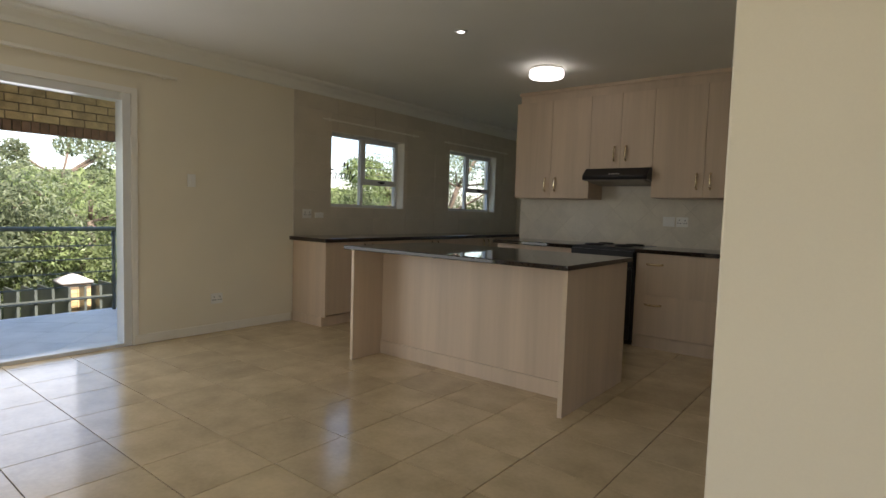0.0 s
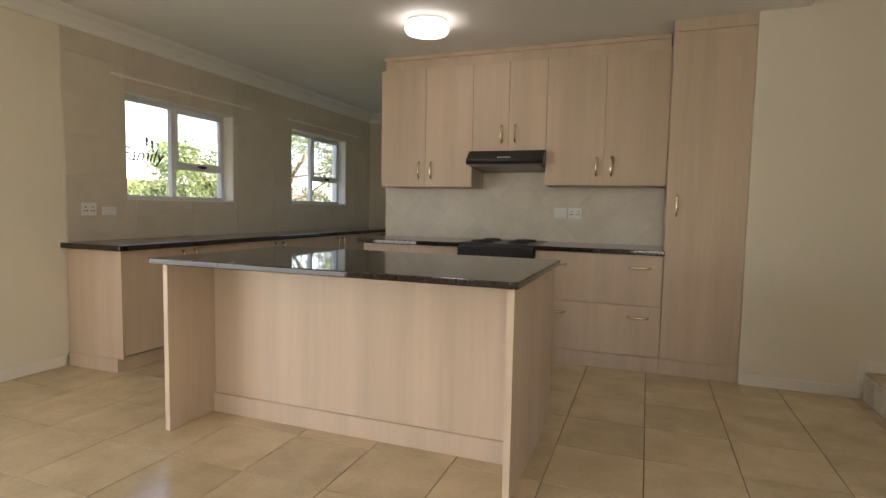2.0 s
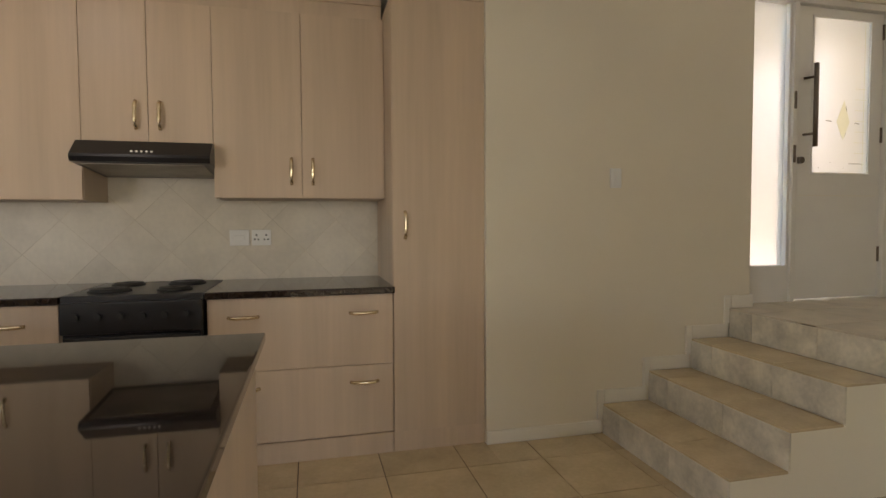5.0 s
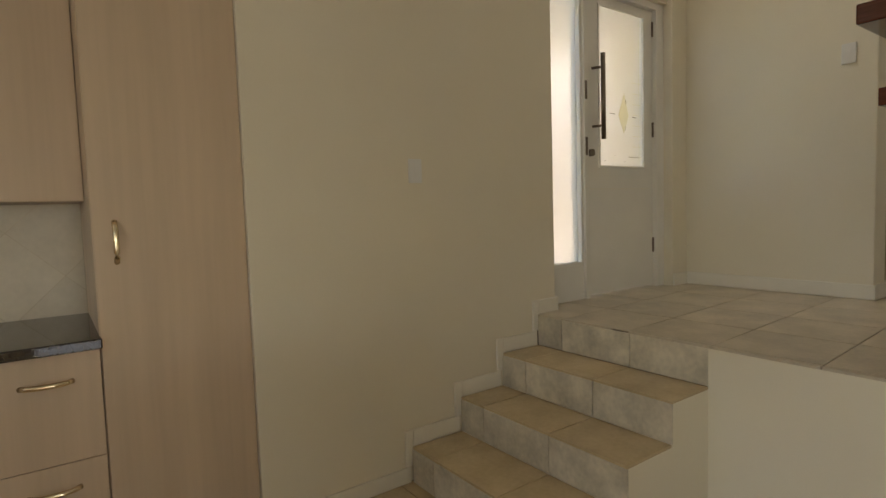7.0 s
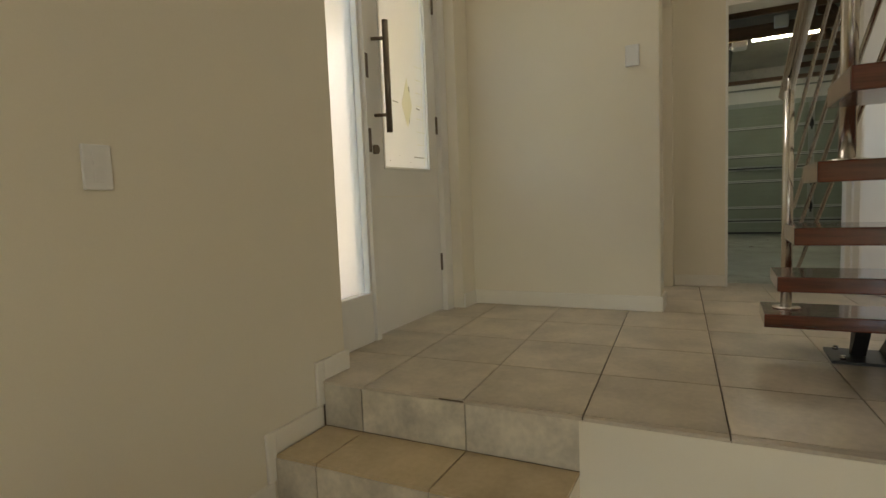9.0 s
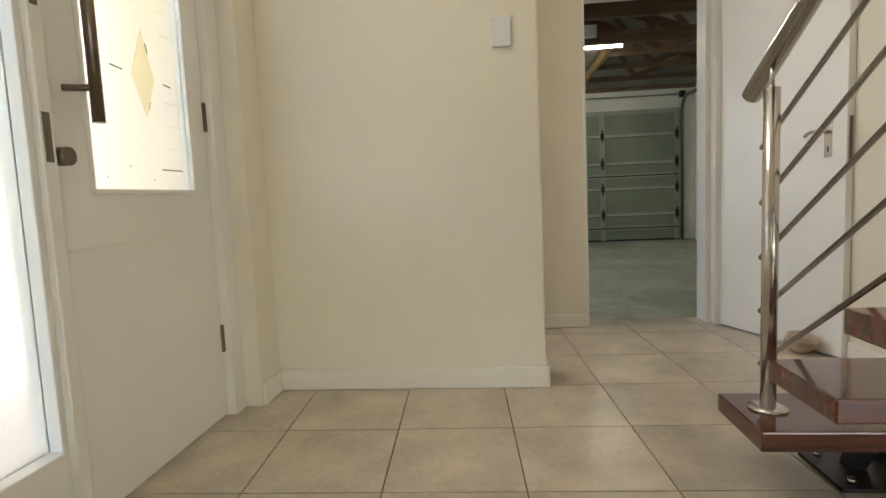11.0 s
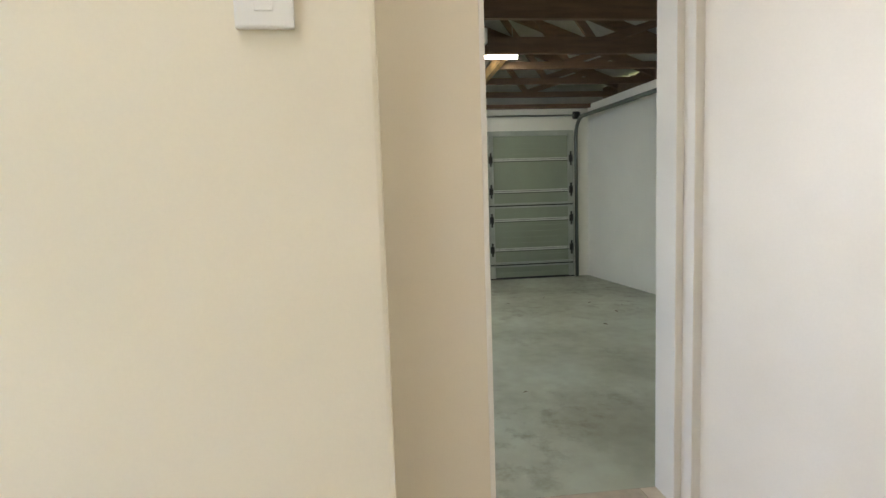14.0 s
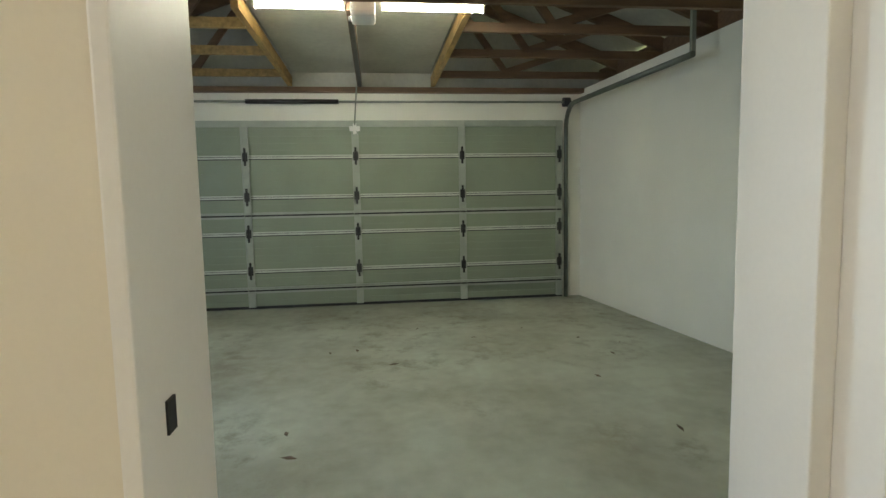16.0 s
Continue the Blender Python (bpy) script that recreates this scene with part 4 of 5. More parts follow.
# ---- garage ----
GFL = 0.70
structure("garage_floor", boxes((2.985, 9.4, 1.0, 8.4, 0.3, GFL)), M_CONC, "bare stained concrete garage floor", "floor")
structure("garage_front", boxes((8.80, 9.0, 1.3, 2.0, GFL, 3.17), (8.80, 9.0, 6.92, 7.9, GFL, 3.17), (8.80, 9.0, 2.0, 6.92, 2.86, 3.17)), M_GWALL, "white plastered garage wall round the door", "wall")
side = prism([(8.80, 1.762), (2.98, 1.30), (2.98, 1.10), (9.0, 1.55)], "z", GFL - 0.05, 3.22)
structure("garage_wall_south", side, M_GWALL, "white plastered garage side wall", "wall")
structure("garage_wall_north", wall_with_openings("x", 7.6, 7.8, 2.98, 9.0, GFL, 3.17, [(4.9, 6.3, 1.8, 2.6)]), M_GWALL, "white plastered garage side wall", "wall")

gd = thing("garage_door", (8.76, 4.46, GFL), "grey-green steel sectional garage door, closed", "garage door", kind="structure")
DY0, DY1 = 2.00, 6.92
zs = [GFL + 0.005, 1.145, 1.577, 1.996, 2.451, 2.842]
for z0, z1 in zip(zs, zs[1:]):
    pn = part("panel", boxes((8.775, 8.80, DY0, DY1, z0 + 0.002, z1 - 0.002)), M_GDOOR, gd)
    bmr = boxes(*[(8.7665, 8.7755, DY0 + 0.02, DY1 - 0.02, z0 + (z1 - z0) * q - 0.006, z0 + (z1 - z0) * q + 0.006) for q in (0.2, 0.4, 0.6, 0.8)])
    part("pressed_rib", bmr, M_GDOOR, pn)
for z in zs[1:5]:
    part("joint_rail", boxes((8.758, 8.774, DY0, DY1, z - 0.022, z - 0.003), (8.758, 8.774, DY0, DY1, z + 0.003, z + 0.018)), M_ZINC, gd, "bright galvanised edge")
    # groove shade put into colour: dark strips in the gap and under the rail
    part("joint_seal", boxes((8.764, 8.774, DY0, DY1, z - 0.0028, z + 0.0028), (8.762, 8.774, DY0, DY1, z - 0.032, z - 0.0225)), M_DARK, gd, "dark strip standing for the shade at the joint")
part("top_rail", boxes((8.755, 8.774, DY0, DY1, 2.80, 2.85), (8.776, 8.799, DY0, DY1, 2.843, 2.8595), (8.75, 8.774, DY0, DY1, 2.786, 2.7995)), M_STILE, gd)
part("bottom_seal", boxes((8.76, 8.80, DY0, DY1, GFL + 0.0005, GFL + 0.03)), M_DARK, gd)
for z in (0.924, 1.787):
    part("strut", boxes((8.712, 8.757, DY0 + 0.02, DY1 - 0.02, z + 0.024, z + 0.034), (8.712, 8.757, DY0 + 0.02, DY1 - 0.02, z - 0.034, z - 0.022), (8.712, 8.716, DY0 + 0.02, DY1 - 0.02, z + 0.006, z + 0.022), (8.712, 8.716, DY0 + 0.02, DY1 - 0.02, z - 0.022, z - 0.012)), M_STILE, gd)
    # the shade between the flanges is a near-black strip on the strut's back
    part("strut_hollow", boxes((8.752, 8.7565, DY0 + 0.02, DY1 - 0.02, z - 0.021, z + 0.021)), M_DARK, gd, "dark strip standing for the shade inside the strut")
ysts = (2.045, 3.24, 4.49, 5.73, 6.87)
for y in ysts:
    part("stile", boxes((8.742, 8.7735, y - 0.04, y - 0.034, GFL + 0.02, 2.84), (8.742, 8.7735, y + 0.034, y + 0.04, GFL + 0.02, 2.84), (8.757, 8.7735, y - 0.034, y + 0.034, GFL + 0.02, 2.84)), M_STILE, gd)
    for z in zs[1:5]:
        hg = part("hinge", boxes((8.74, 8.757, y - 0.028, y + 0.028, z - 0.05, z + 0.05), (8.73, 8.757, y - 0.012, y + 0.012, z - 0.10, z + 0.10), bevel=0.006), M_PAINTST, gd, "black hinge")
part("lock_bracket", boxes((8.735, 8.757, 4.43, 4.55, 2.735, 2.79), (8.725, 8.757, 4.47, 4.51, 2.70, 2.82), bevel=0.004), M_PLASTIC, gd, "pale opener bracket")
for y in (DY0 - 0.035, DY1 + 0.035):
    pts = [(8.745, y, GFL), (8.745, y, 2.75)]
    for k in range(1, 9):
        a = math.pi / 2 * k / 8
        pts.append((8.745 - 0.27 * (1 - math.cos(a)), y, 2.75 + 0.27 * math.sin(a)))
    pts += [(6.35, y - (0.16 if y < 4 else 0), 3.02)]
    tk = thing("door_track", (8.74, y, GFL), "galvanised garage door track, curving back under the roof", "door track", kind="structure")
    part("track", tube(pts, 0.027, 8), M_RAILP, tk)
    part("hanger", boxes((6.36, 6.39, y - 0.19 if y < 4 else y - 0.02, y - 0.155 if y < 4 else y + 0.015, 3.02, 3.4)), M_GRIB, tk)
    part("cable_drum", tube([(8.70, y - 0.03, 3.06), (8.70, y + 0.05, 3.06)], 0.055, 16), M_PAINTST, tk)
sh = thing("spring_shaft", (8.70, 4.46, 3.06), "steel shaft with a torsion spring above the garage door", "spring shaft", kind="structure")
part("shaft", tube([(8.70, 1.90, 3.06), (8.70, 7.0, 3.06)], 0.013, 8), M_GRIB, sh)
part("spring", tube([(8.70, 4.66, 3.06), (8.70, 5.68, 3.06)], 0.026, 12), M_PAINTST, sh, "black coiled spring")

# opener with its rail
op = thing("door_opener", (6.25, 4.33, 3.25), "pale grey garage door opener with a long rail", "door opener")
part("motor_box", boxes((6.13, 6.38, 4.24, 4.41, 3.19, 3.36), bevel=0.03), M_PLASTIC, op)
part("rail", boxes((6.38, 8.68, 4.395, 4.435, 3.22, 3.26), bevel=0.004), M_PAINTST, op)
part("arm", tube([(8.60, 4.45, 3.21), (8.73, 4.49, 2.80)], 0.008, 8), M_GRIB, op)
part("sensor_box", boxes((5.86, 5.955, 3.84, 3.98, 3.30, 3.43), bevel=0.01), M_PLASTIC, op)

for y0, y1 in ((3.47, 4.21), (4.44, 5.06)):
    ft = thing("tube_light", (6.20, (y0 + y1) / 2, 3.28), "bare fluorescent tube light, switched on", "lamp", "garage tube lights")
    part("batten", boxes((6.17, 6.23, y0, y1, 3.286, 3.336), bevel=0.006), M_PLASTIC, ft)
    part("tube", tube([(6.20, y0 + 0.02, 3.261), (6.20, y1 - 0.02, 3.261)], 0.016, 12), M_TUBE, ft, "glowing tube")
    for y in (y0 + 0.008, y1 - 0.02):
        part("tube_holder", boxes((6.18, 6.22, y, y + 0.012, 3.238, 3.288)), M_PLASTIC, ft)
    part("hanger", tube([(6.20, y0 + 0.06, 3.336), (6.20, y0 + 0.06, 3.55)], 0.004, 6), M_GRIB, ft)
    part("hanger", tube([(6.20, y1 - 0.06, 3.336), (6.20, y1 - 0.06, 3.55)], 0.004, 6), M_GRIB, ft)


def beam(a, b, w, h, bm=None):
    """A straight timber of width w and depth h from a to b."""
    a, b = Vector(a), Vector(b)
    d = (b - a).normalized()
    s = d.cross(Vector((0, 0, 1))).normalized() if abs(d.z) < 0.99 else Vector((1, 0, 0))
    u = s.cross(d)
    bm = bm or bmesh.new()
    vs = [bm.verts.new(p + s * i * w / 2 + u * j * h / 2) for p in (a, b) for i, j in ((-1, -1), (1, -1), (1, 1), (-1, 1))]
    for f in ((3, 2, 1, 0), (4, 5, 6, 7), (0, 1, 5, 4), (1, 2, 6, 5), (2, 3, 7, 6), (3, 0, 4, 7)):
        bm.faces.new([vs[i] for i in f])
    bmesh.ops.recalc_face_normals(bm, faces=bm.faces[:])
    return bm


RIDGE_Y, RIDGE_Z, EAVE_Z = 4.45, 4.55, 3.30
for x in (3.3, 4.15, 5.0, 5.98, 6.72, 7.5, 8.38):
    tr = thing("roof_truss", (x, RIDGE_Y, 3.2), "dark stained timber roof truss in the open garage roof", "roof truss", "garage roof trusses", kind="structure")
    if x < 6:
        part("tie_beam", beam((x, 1.15, 3.305), (x, 7.75, 3.305), 0.045, 0.15), M_TIMBER, tr)
    else:
        part("tie_beam", beam((x, 1.2, 3.30), (x, 3.55, 3.30), 0.04, 0.075), M_TIMBER, tr)
        # same timber as the right tie; the tubes' glow is in its yellow colour
        part("tie_beam", beam((x, 5.22, 3.30), (x, 7.7, 3.30), 0.04, 0.075), M_PINE_TUBELIT, tr)
    for ye in (1.15, 7.75):
        part("rafter", beam((x, ye, EAVE_Z), (x, RIDGE_Y, RIDGE_Z), 0.045, 0.12), M_TIMBER, tr)
        ym = (ye + RIDGE_Y) / 2
        part("web", beam((x, ym, 3.33), (x, (ye * 3 + RIDGE_Y) / 4, 3.58), 0.035, 0.07), M_TIMBER, tr)
        part("web", beam((x, ym, 3.33), (x, (ye + RIDGE_Y * 2) / 3, 4.08), 0.035, 0.07), M_TIMBER, tr)
for y in (3.57, 4.42, 5.2):
    bn = thing("ceiling_batten", (7.5, y, 3.3), "pale pine batten running to the garage door", "batten", "garage battens", kind="structure")
    part("batten", beam((6.3, y, 3.33), (8.78, y, 3.30), 0.05, 0.11), M_PINE_TUBELIT if y != 4.42 else M_TIMBER, bn)
structure("ceiling_garage", boxes((6.3, 8.79, 3.60, 5.17, 3.40, 3.41)), M_FOIL, "grey board ceiling between the garage battens", "ceiling")
roof = bmesh.new()
for ye in (1.0, 7.9):
    z0 = EAVE_Z + 0.08 - (0.06)
    vs = [roof.verts.new(p) for p in ((2.99, ye, EAVE_Z + 0.05), (9.2, ye, EAVE_Z + 0.05), (9.2, RIDGE_Y, RIDGE_Z + 0.10), (2.99, RIDGE_Y, RIDGE_Z + 0.10),
                                      (2.99, ye, EAVE_Z + 0.08), (9.2, ye, EAVE_Z + 0.08), (9.2, RIDGE_Y, RIDGE_Z + 0.13), (2.99, RIDGE_Y, RIDGE_Z + 0.13))]
    for f in ((0, 1, 2, 3), (7, 6, 5, 4), (0, 4, 5, 1), (1, 5, 6, 2), (2, 6, 7, 3), (3, 7, 4, 0)):
        roof.faces.new([vs[i] for i in f])
bmesh.ops.recalc_face_normals(roof, faces=roof.faces[:])
structure("garage_roof", roof, M_FOIL, "pitched garage roof with grey underlay", "roof")
structure("garage_gable", prism([(1.0, 3.17), (7.9, 3.17), (7.9, EAVE_Z + 0.05), (RIDGE_Y, RIDGE_Z + 0.1), (1.0, EAVE_Z + 0.05)], "x", 8.80, 8.95), M_FOIL, "grey boarded garage gable", "wall")
# boards added outside the walls to block daylight through the eaves gap
structure("eave_board_south", prism([(9.0, 1.545), (2.98, 1.095), (2.98, 1.03), (9.0, 1.47)], "z", 3.1, 3.46), M_TIMBER, "dark timber board added to keep daylight out at the eaves", "board")
structure("eave_board_north", boxes((2.99, 9.0, 7.801, 7.86, 3.1, 3.37)), M_TIMBER, "dark timber board added to keep daylight out at the eaves", "board")
plate_b = thing("wall_plate", (8.75, 4.4, 3.2), "rough timber wall plate above the garage door", "timber", kind="structure")
part("plate", boxes((8.70, 8.80, 1.5, 7.6, 3.172, 3.225)), M_TIMBER, plate_b)
rs = random.Random(5)
for k in range(16):
    x, y = rs.uniform(4.2, 7.6), rs.uniform(2.1, 4.9)
    a, l = rs.uniform(0, 6.28), rs.uniform(0.02, 0.05)
    lf_ = thing("dead_leaf", (x, y, GFL), "small dry brown leaf on the concrete floor", "leaf", "dry leaves on the garage floor")
    bm = bmesh.new()
    c, s_ = math.cos(a), math.sin(a)
    row = [(-l, 0, 0.001), (0, l * 0.32, 0.008), (l, 0, 0.004), (0, -l * 0.32, 0.003), (0, 0, 0.011)]
    vs = [bm.verts.new((x + c * p[0] - s_ * p[1], y + s_ * p[0] + c * p[1], GFL + p[2])) for p in row]
    for i in range(4):
        bm.faces.new((vs[i], vs[(i + 1) % 4], vs[4]))
    part("blade", bm, M_BARK, lf_)

# ---- outside ----
GZ0 = -1.4
bpy_ground = structure("ground", boxes((-400, 400, -400, 400, GZ0 - 0.5, GZ0)), M_GRASS, "rough grass sloping away from the house", "ground")
patio = structure("patio_floor", boxes((-8.45, WEST - 0.2, -4, 4.6, GZ0, -0.035)), M_GROUT, "raised patio with pale tiles", "patio")
beamo = thing("patio_beam", (-8.3, 0, 2.2), "yellow face brick beam above the patio", "beam", kind="structure")
part("core", boxes((-8.42, -8.21, -4.0, 4.4, 1.925, 2.9)), M_MORTAR, beamo)
structure("patio_roof", boxes((-8.6, WEST - 0.2, -4.2, 4.6, 2.9, 3.05)), M_CEIL, "patio roof slab", "roof")
rl = thing("patio_railing", (-8.33, 0, 0), "grey steel patio railing with horizontal rails", "railing", kind="structure")
part("handrail", tube([(-8.33, -4, 0.92), (-8.33, 4.5, 0.92)], 0.024, 12), M_RAILP, rl)
for z in (0.13, 0.28, 0.43, 0.58, 0.73):
    part("rail", tube([(-8.33, -4, z), (-8.33, 4.5, z)], 0.007, 8), M_RAILP, rl)
for y in (-3.2, -0.6, 1.0, 3.38, 4.45):
    part("post", tube([(-8.33, y, -0.03), (-8.33, y, 0.90)], 0.02, 10), M_RAILP, rl)
fence = thing("palisade_fence", (-14.3, 0, GZ0), "grey steel palisade fence beyond the patio", "fence")
for k in range(60):
    y = -6 + k * 0.27
    part("pale", boxes((-14.32, -13.48, y - 0.022, y + 0.022, GZ0, -0.45)), M_RAILP, fence)
part("fence_rail", boxes((-13.47, -13.44, -6, 10, -0.7, -0.64), (-13.47, -13.44, -6, 10, -1.0, -0.94)), M_RAILP, fence)
pil = thing("gate_pillar", (-14.0, 4.75, GZ0), "yellow brick pillar with a pale pyramid cap", "pillar")
PYX, PYY = -14.0, 4.75
part("shaft", boxes((PYX - 0.24, PYX + 0.24, PYY - 0.24, PYY + 0.24, GZ0, -0.42)), M_MORTAR, pil)
cap = lathe(PYX, PYY, [(0.39, -0.42), (0.39, -0.37), (0.04, -0.24), (0.01, -0.24)], 4)
for v in cap.verts:
    d = Vector((v.co.x - PYX, v.co.y - PYY, 0))
    d.rotate(Euler((0, 0, math.pi / 4)))
    v.co = Vector((PYX + d.x, PYY + d.y, v.co.z))
part("cap", cap, M_BLOCK, pil, "pale pyramid cap")


def leaf_cloud(rng, blobs, count, size):
    """Many small leaves spread through clumps of uneven outline."""
    vs, fs = [], []
    for _ in range(count):
        cx, cy, cz, r = blobs[rng.integers(len(blobs))]
        d = rng.normal(size=3)
        d /= np.linalg.norm(d)
        rad = r * (0.45 + 0.6 * rng.random() ** 0.5)
        p = np.array((cx, cy, cz)) + d * rad * np.array((1, 1, 0.85))
        a = rng.normal(size=3)
        a /= np.linalg.norm(a)
        b = np.cross(a, rng.normal(size=3))
        b /= np.linalg.norm(b) + 1e-9
        l, w = size * (0.7 + 0.8 * rng.random()), size * 0.38
        i = len(vs)
        vs += [tuple(p - a * l), tuple(p + b * w), tuple(p + a * l), tuple(p - b * w)]
        fs.append((i, i + 1, i + 2, i + 3))
    return vs, fs


def tree(x, y, h, spread, seed, leafm, count=5000, size=0.06):
    rng = np.random.default_rng(seed)
    t = thing("tree", (x, y, GZ0), "leafy garden tree beyond the patio" if spread > 1.2 else "slender tall tree with sparse foliage", "tree", "garden trees")
    tops = []
    bm = bmesh.new()
    trunk = [Vector((x, y, GZ0))]
    for k in range(1, 6):
        trunk.append(Vector((x + rng.normal() * 0.12 * k / 2, y + rng.normal() * 0.12 * k / 2, GZ0 + h * 0.8 * k / 5)))
    for i in range(5):
        tube([trunk[i], trunk[i + 1]], 0.16 * (1 - i / 6), 7, bm)
    for _ in range(16):
        k = rng.integers(1, 5)
        a = rng.random() * 2 * math.pi
        base = trunk[k]
        end = base + Vector((math.cos(a) * spread * rng.uniform(0.4, 0.95), math.sin(a) * spread * rng.uniform(0.4, 0.95), h * rng.uniform(0.05, 0.26)))
        tube([base, (base + end) / 2 + Vector((0, 0, -0.08)), end], 0.035, 5, bm)
        tops.append((end.x, end.y, end.z, spread * rng.uniform(0.22, 0.42)))
    tops.append((trunk[-1].x, trunk[-1].y, trunk[-1].z, spread * 0.4))
    part("trunk", bm, M_BARK, t)
    vs, fs = leaf_cloud(rng, tops, count * 2, size)
    me = bpy.data.meshes.new("crown")
    me.from_pydata([(p[0] - x, p[1] - y, p[2] - GZ0) for p in vs], [], fs)
    me.materials.append(leafm)
    ob = new("crown", me)
    ob.parent = t


tree(-17, 6.0, 3.3, 2.4, 1, M_LEAF, 7000)
tree(-16.5, 3.2, 3.1, 2.4, 2, M_LEAF2, 7000)
tree(-20, 6.6, 5.2, 1.5, 3, M_LEAF2, 6000)
tree(-18, 11.5, 3.4, 2.6, 4, M_LEAF, 7000)
tree(-16, 0.4, 3.2, 2.4, 5, M_LEAF, 6000)
tree(-23, 4.0, 4.0, 2.4, 6, M_LEAF2, 6000)
tree(-12.8, 12.4, 4.6, 1.7, 7, M_LEAF, 7000, 0.05)
tree(-12.0, 15.0, 5.4, 2.4, 8, M_LEAF2, 8000, 0.05)
tree(-11.5, 17.5, 6.5, 2.6, 9, M_LEAF, 8000, 0.05)
tree(-15.5, 15.5, 4.0, 2.8, 10, M_LEAF, 7000)
tree(-25, 12.0, 4.4, 3.2, 11, M_LEAF2, 6000, 0.08)
tree(-25, 1.0, 4.2, 3.2, 12, M_LEAF, 6000, 0.08)
hedge = thing("hedge", (-16, 6, GZ0), "dense green shrubs behind the fence", "hedge", kind="stuff")
rng = np.random.default_rng(21)
hb_ = [(rng.uniform(-17.5, -14.6), rng.uniform(-3, 16), GZ0 + rng.uniform(0.3, 1.5), rng.uniform(0.6, 1.0)) for _ in range(70)]
vs, fs = leaf_cloud(rng, hb_, 42000, 0.055)
me = bpy.data.meshes.new("foliage")
me.from_pydata([(p[0] + 16, p[1] - 6, p[2] - GZ0) for p in vs], [], fs)
me.materials.append(M_LEAF)
fo = new("foliage", me)
fo.parent = hedge
structure("backdrop_wood", prism([(-60, GZ0), (-60, 3.2), (-20, 4.6), (10, 3.6), (30, 5.2), (80, 4.0), (80, GZ0)], "x", -72, -70), M_LEAF, "distant wooded rise", "backdrop")

# porch wall outside the front door
porch = structure("porch_wall", boxes((-0.5, 5.5, 9.21, 9.4, GZ0, 4.6)), M_BLOCK, "pale bagged brick wall outside the front door", "wall")
# unseen slab, added only to keep sun and sky off the porch wall
structure("porch_roof", boxes((-0.6, 2.97, 6.355, 9.45, 3.2, 3.36)), M_CEIL, "unseen roof slab added to shade the porch wall", "roof")
structure("porch_floor", boxes((-0.4, 3.0, 6.36, 9.2, 0.3, LAND - 0.03)), M_PATIO, "pale porch floor", "floor")

# ---- pieces last: bricks and tiles ----
for r in range(9):
    z0 = 2.025 + r * 0.086
    for k in range(34):
        y0 = -3.9 + k * 0.232 + (0.116 if r % 2 else 0)
        tile_piece(beamo, M_BRICK, y0, y0 + 0.222, z0, z0 + 0.076, -8.20, 0.02, "brick", "+x", 0.003)
for k in range(104):
    y0 = -3.9 + k * 0.078
    tile_piece(beamo, M_BRICKD, y0, y0 + 0.07, 1.91, 2.017, -8.198, 0.02, "soldier_brick", "+x", 0.003)
for r in range(9):
    for k in range(2):
        y0 = PYY - 0.24 + k * 0.24 + 0.005
        tile_piece(pil, M_BRICK, y0, y0 + 0.23, GZ0 + 0.1 + r * 0.086, GZ0 + 0.176 + r * 0.086, PYX + 0.245, 0.02, "brick", "+x", 0.003)
for r in range(24):
    for k in range(11):
        x0 = -0.45 + k * 0.4 + (0.2 if r % 2 else 0)
        tile_piece(porch, M_BLOCK, x0, x0 + 0.392, 0.4 + r * 0.172, 0.4 + r * 0.172 + 0.165, 9.20, 0.02, "block", "-y", 0.004)

TX, TY, TS = 0.4345, 0.43, 0.4435
holes = [(-4.74, -1.66, 6.05, 7.2), (WEST, -5.86, 4.45, FAR), (STEPX[0], 0, STEPY, 6.0), (-1.66, 0, 6.0, 7), (-4.86, 0, 6.7, 9.2), (-1.69, 0, 2.15, 2.30)]
grid_tiles(floor, M_TILE, WEST, -0.001, 0.585, 6.7, 0.0, -2.285, 5.742, TX, TY, holes=holes)
grid_tiles(floor, M_TILE, WEST, -4.86, 6.7, FAR, 0.0, -2.285, 5.742, TX, TY, holes=holes)
rest = boxes(*[(-2.285 + i * TX + 0.0025, -2.285 + (i + 1) * TX - 0.0025, 5.742 + j * TY + 0.0025, 5.742 + (j + 1) * TY - 0.0025, -0.012, 0.0) for i in range(-9, 5) for j in range(-18, -12)])
tagged(part("far_tiles", rest, M_TILE, floor), kind="stuff")
# the landing tiles lie a little askew to the walls
for i in range(-1, 8):
    for j in range(-7, 4):
        quad = []
        for di, dj in ((0, 0), (1, 0), (1, 1), (0, 1)):
            gx, gy = 0.432 * (i + di) + (0.0025 if di == 0 else -0.0025), 0.42 * (j + dj) + (0.0025 if dj == 0 else -0.0025)
            quad.append((gx - 0.025 * gy, 5.365 + gy + 0.058 * gx))
        poly = clip_poly(quad, -0.012, 2.979, 3.415, 6.34)
        if len(poly) >= 3 and max(p[0] for p in poly) - min(p[0] for p in poly) > 0.015:
            part("tile", prism(poly, "z", LAND - 0.011, LAND), M_LTILE, landing)
for k, x in enumerate(STEPX):
    oy = 5.357
    if k < 3:
        grid_tiles(steps, M_TILE, x - 0.006, STEPX[k + 1] - 0.012, STEPY, STAIRWALL - 0.017, RISE * (k + 1), x - 0.2, oy, 0.8, TS, name="tread_tile")
    grid_tiles(steps if k < 3 else landing, M_RISER, STEPY, STAIRWALL - 0.017, RISE * k + 0.001, RISE * (k + 1) - 0.012, x - 0.011, oy, RISE * k - 0.2, TS, 0.6, t=0.0105, name="riser_tile", flat="-x")
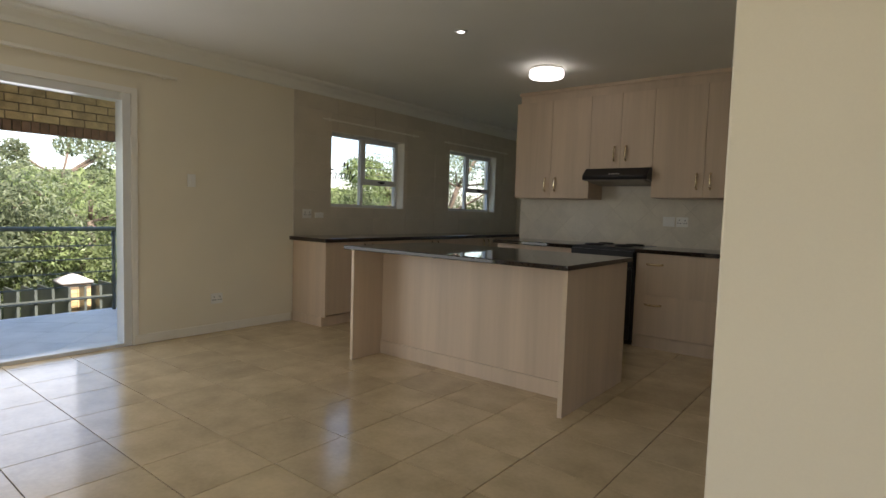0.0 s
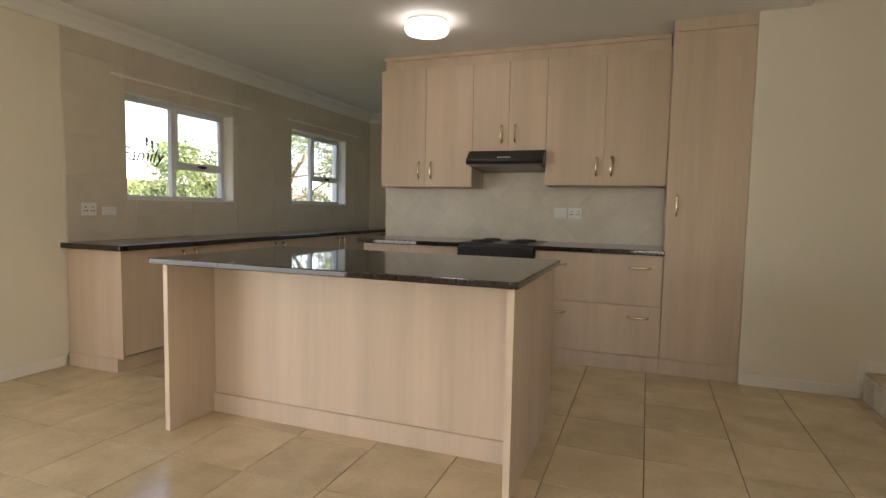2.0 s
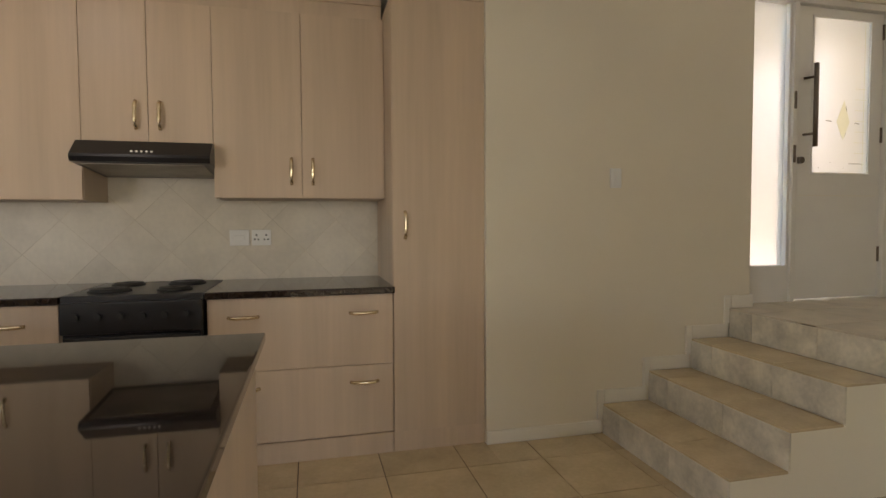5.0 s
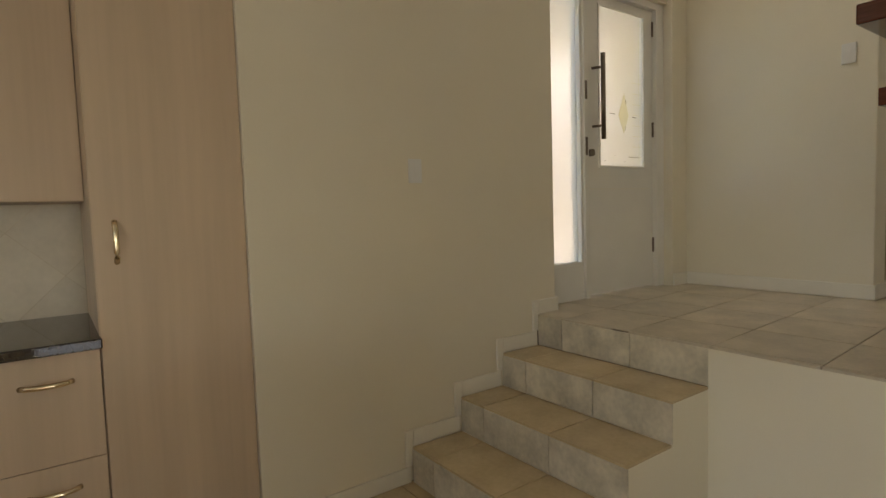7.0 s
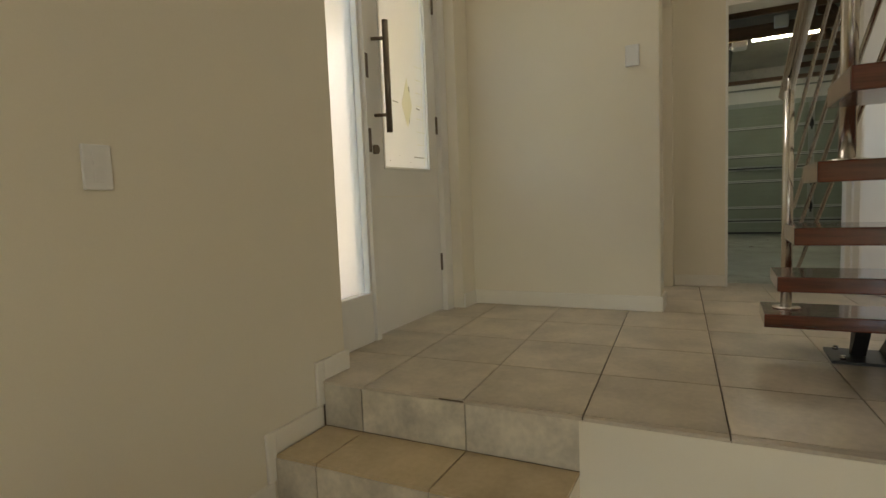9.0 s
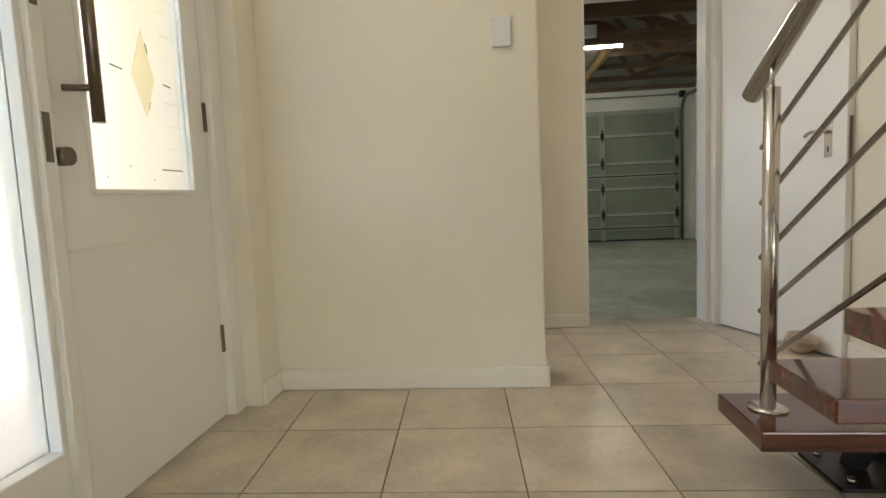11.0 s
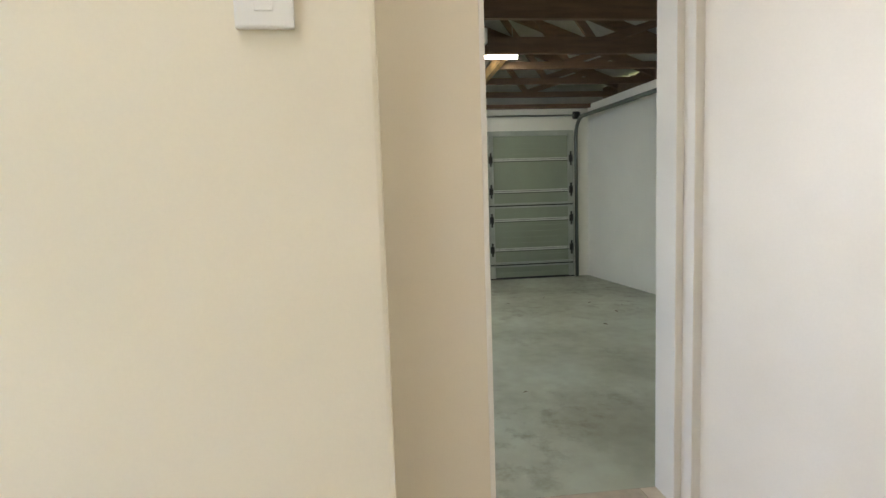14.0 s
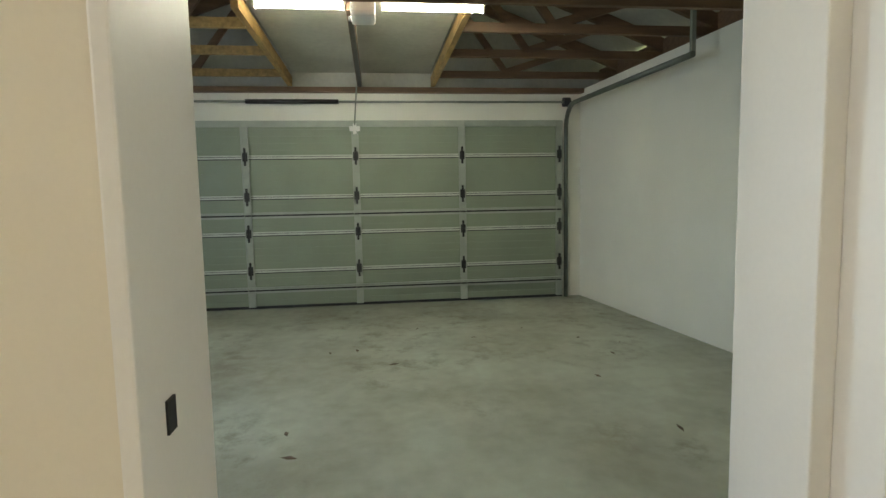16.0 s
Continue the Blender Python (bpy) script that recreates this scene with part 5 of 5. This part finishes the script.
wallw = structure("tile_backing_west", boxes((WEST, WEST + 0.005, 4.425, 4.94, 0.88, 2.53), (WEST, WEST + 0.005, 6.185, 7.16, 0.88, 2.53), (WEST, WEST + 0.005, 8.42, FAR, 0.88, 2.53),
                                               (WEST, WEST + 0.005, 4.94, 8.42, 0.88, 1.25), (WEST, WEST + 0.005, 4.94, 8.42, 2.15, 2.53)), M_WGROUT, "grout bed of the tiled kitchen wall", "wall")
grid_tiles(wallw, M_WTILE, 4.43, FAR, 0.926, 2.53, WEST + 0.011, 4.43, 0.83, 0.60, 0.30, gap=0.003, t=0.006, name="wall_tile", flat="+x", holes=[(4.94, 6.185, 1.25, 2.13), (7.16, 8.42, 1.25, 2.15)])
# diagonal backsplash
splash = structure("backsplash", boxes((-4.85, -2.19, SPLASH - 0.0105, SPLASH - 0.0005, 0.88, 1.76)), M_BGROUT, "diagonally laid pale backsplash tiles", "backsplash")
half = 0.2
s2 = half * 2


for i in range(-9, 10):
    for j in range(-6, 7):
        if (i + j) % 2:
            continue
        cx, cz, g = -3.27 + i * half, 1.12 + j * half, 0.0025
        poly = clip_poly([(cx - half + g, cz), (cx, cz - half + g), (cx + half - g, cz), (cx, cz + half - g)], -4.85, -2.198, 0.926, 1.76)
        if len(poly) >= 3 and max(p[0] for p in poly) - min(p[0] for p in poly) > 0.02:
            part("splash_tile", prism(poly, "y", SPLASH - 0.0116, SPLASH - 0.0095), M_BSPL, splash)
# bathroom wall tiles
bt = structure("bathroom_tiling", boxes((2.772, 2.779, 5.001, 6.19, LAND, 3.0)), M_WGROUT, "beige bathroom wall tiles with a mosaic band", "wall")
for z0, z1 in ((LAND, 1.075), (1.08, 1.503), (1.508, 1.925), (1.99, 2.44), (2.445, 2.9)):
    for k in range(-1, 4):
        y0 = 5.10 + k * 0.335
        tile_piece(bt, M_BATH, max(5.009, y0 + 0.003), y0 + 0.332, z0 + 0.003, z1 - 0.002, 2.766, 0.006, "bathroom_tile", "-x", 0.002)
for k in range(24):
    y0 = 5.009 + k * 0.048
    tile_piece(bt, M_MOSA, y0, y0 + 0.044, 1.93, 1.985, 2.766, 0.006, "mosaic_tile", "-x", 0.002)
structure("bathroom_side_tiles", boxes((1.881, 1.889, 5.001, 6.19, LAND, 3.0)), M_BATH, "beige tiled bathroom wall", "wall")
# patio tiles, laid diagonally
for i in range(-14, 15):
    for j in range(-14, 15):
        if (i + j) % 2 == 0:
            h2 = 0.3
            cx, cy = -7.5 + i * h2, 1.6 + j * h2
            poly = clip_poly([(cx - h2 + 0.004, cy), (cx, cy - h2 + 0.004), (cx + h2 - 0.004, cy), (cx, cy + h2 - 0.004)], -8.44, WEST - 0.2, -1.5, 4.5)
            if len(poly) >= 3 and max(p[0] for p in poly) - min(p[0] for p in poly) > 0.03:
                part("patio_tile", prism(poly, "z", -0.034, -0.025), M_PATIO, patio)
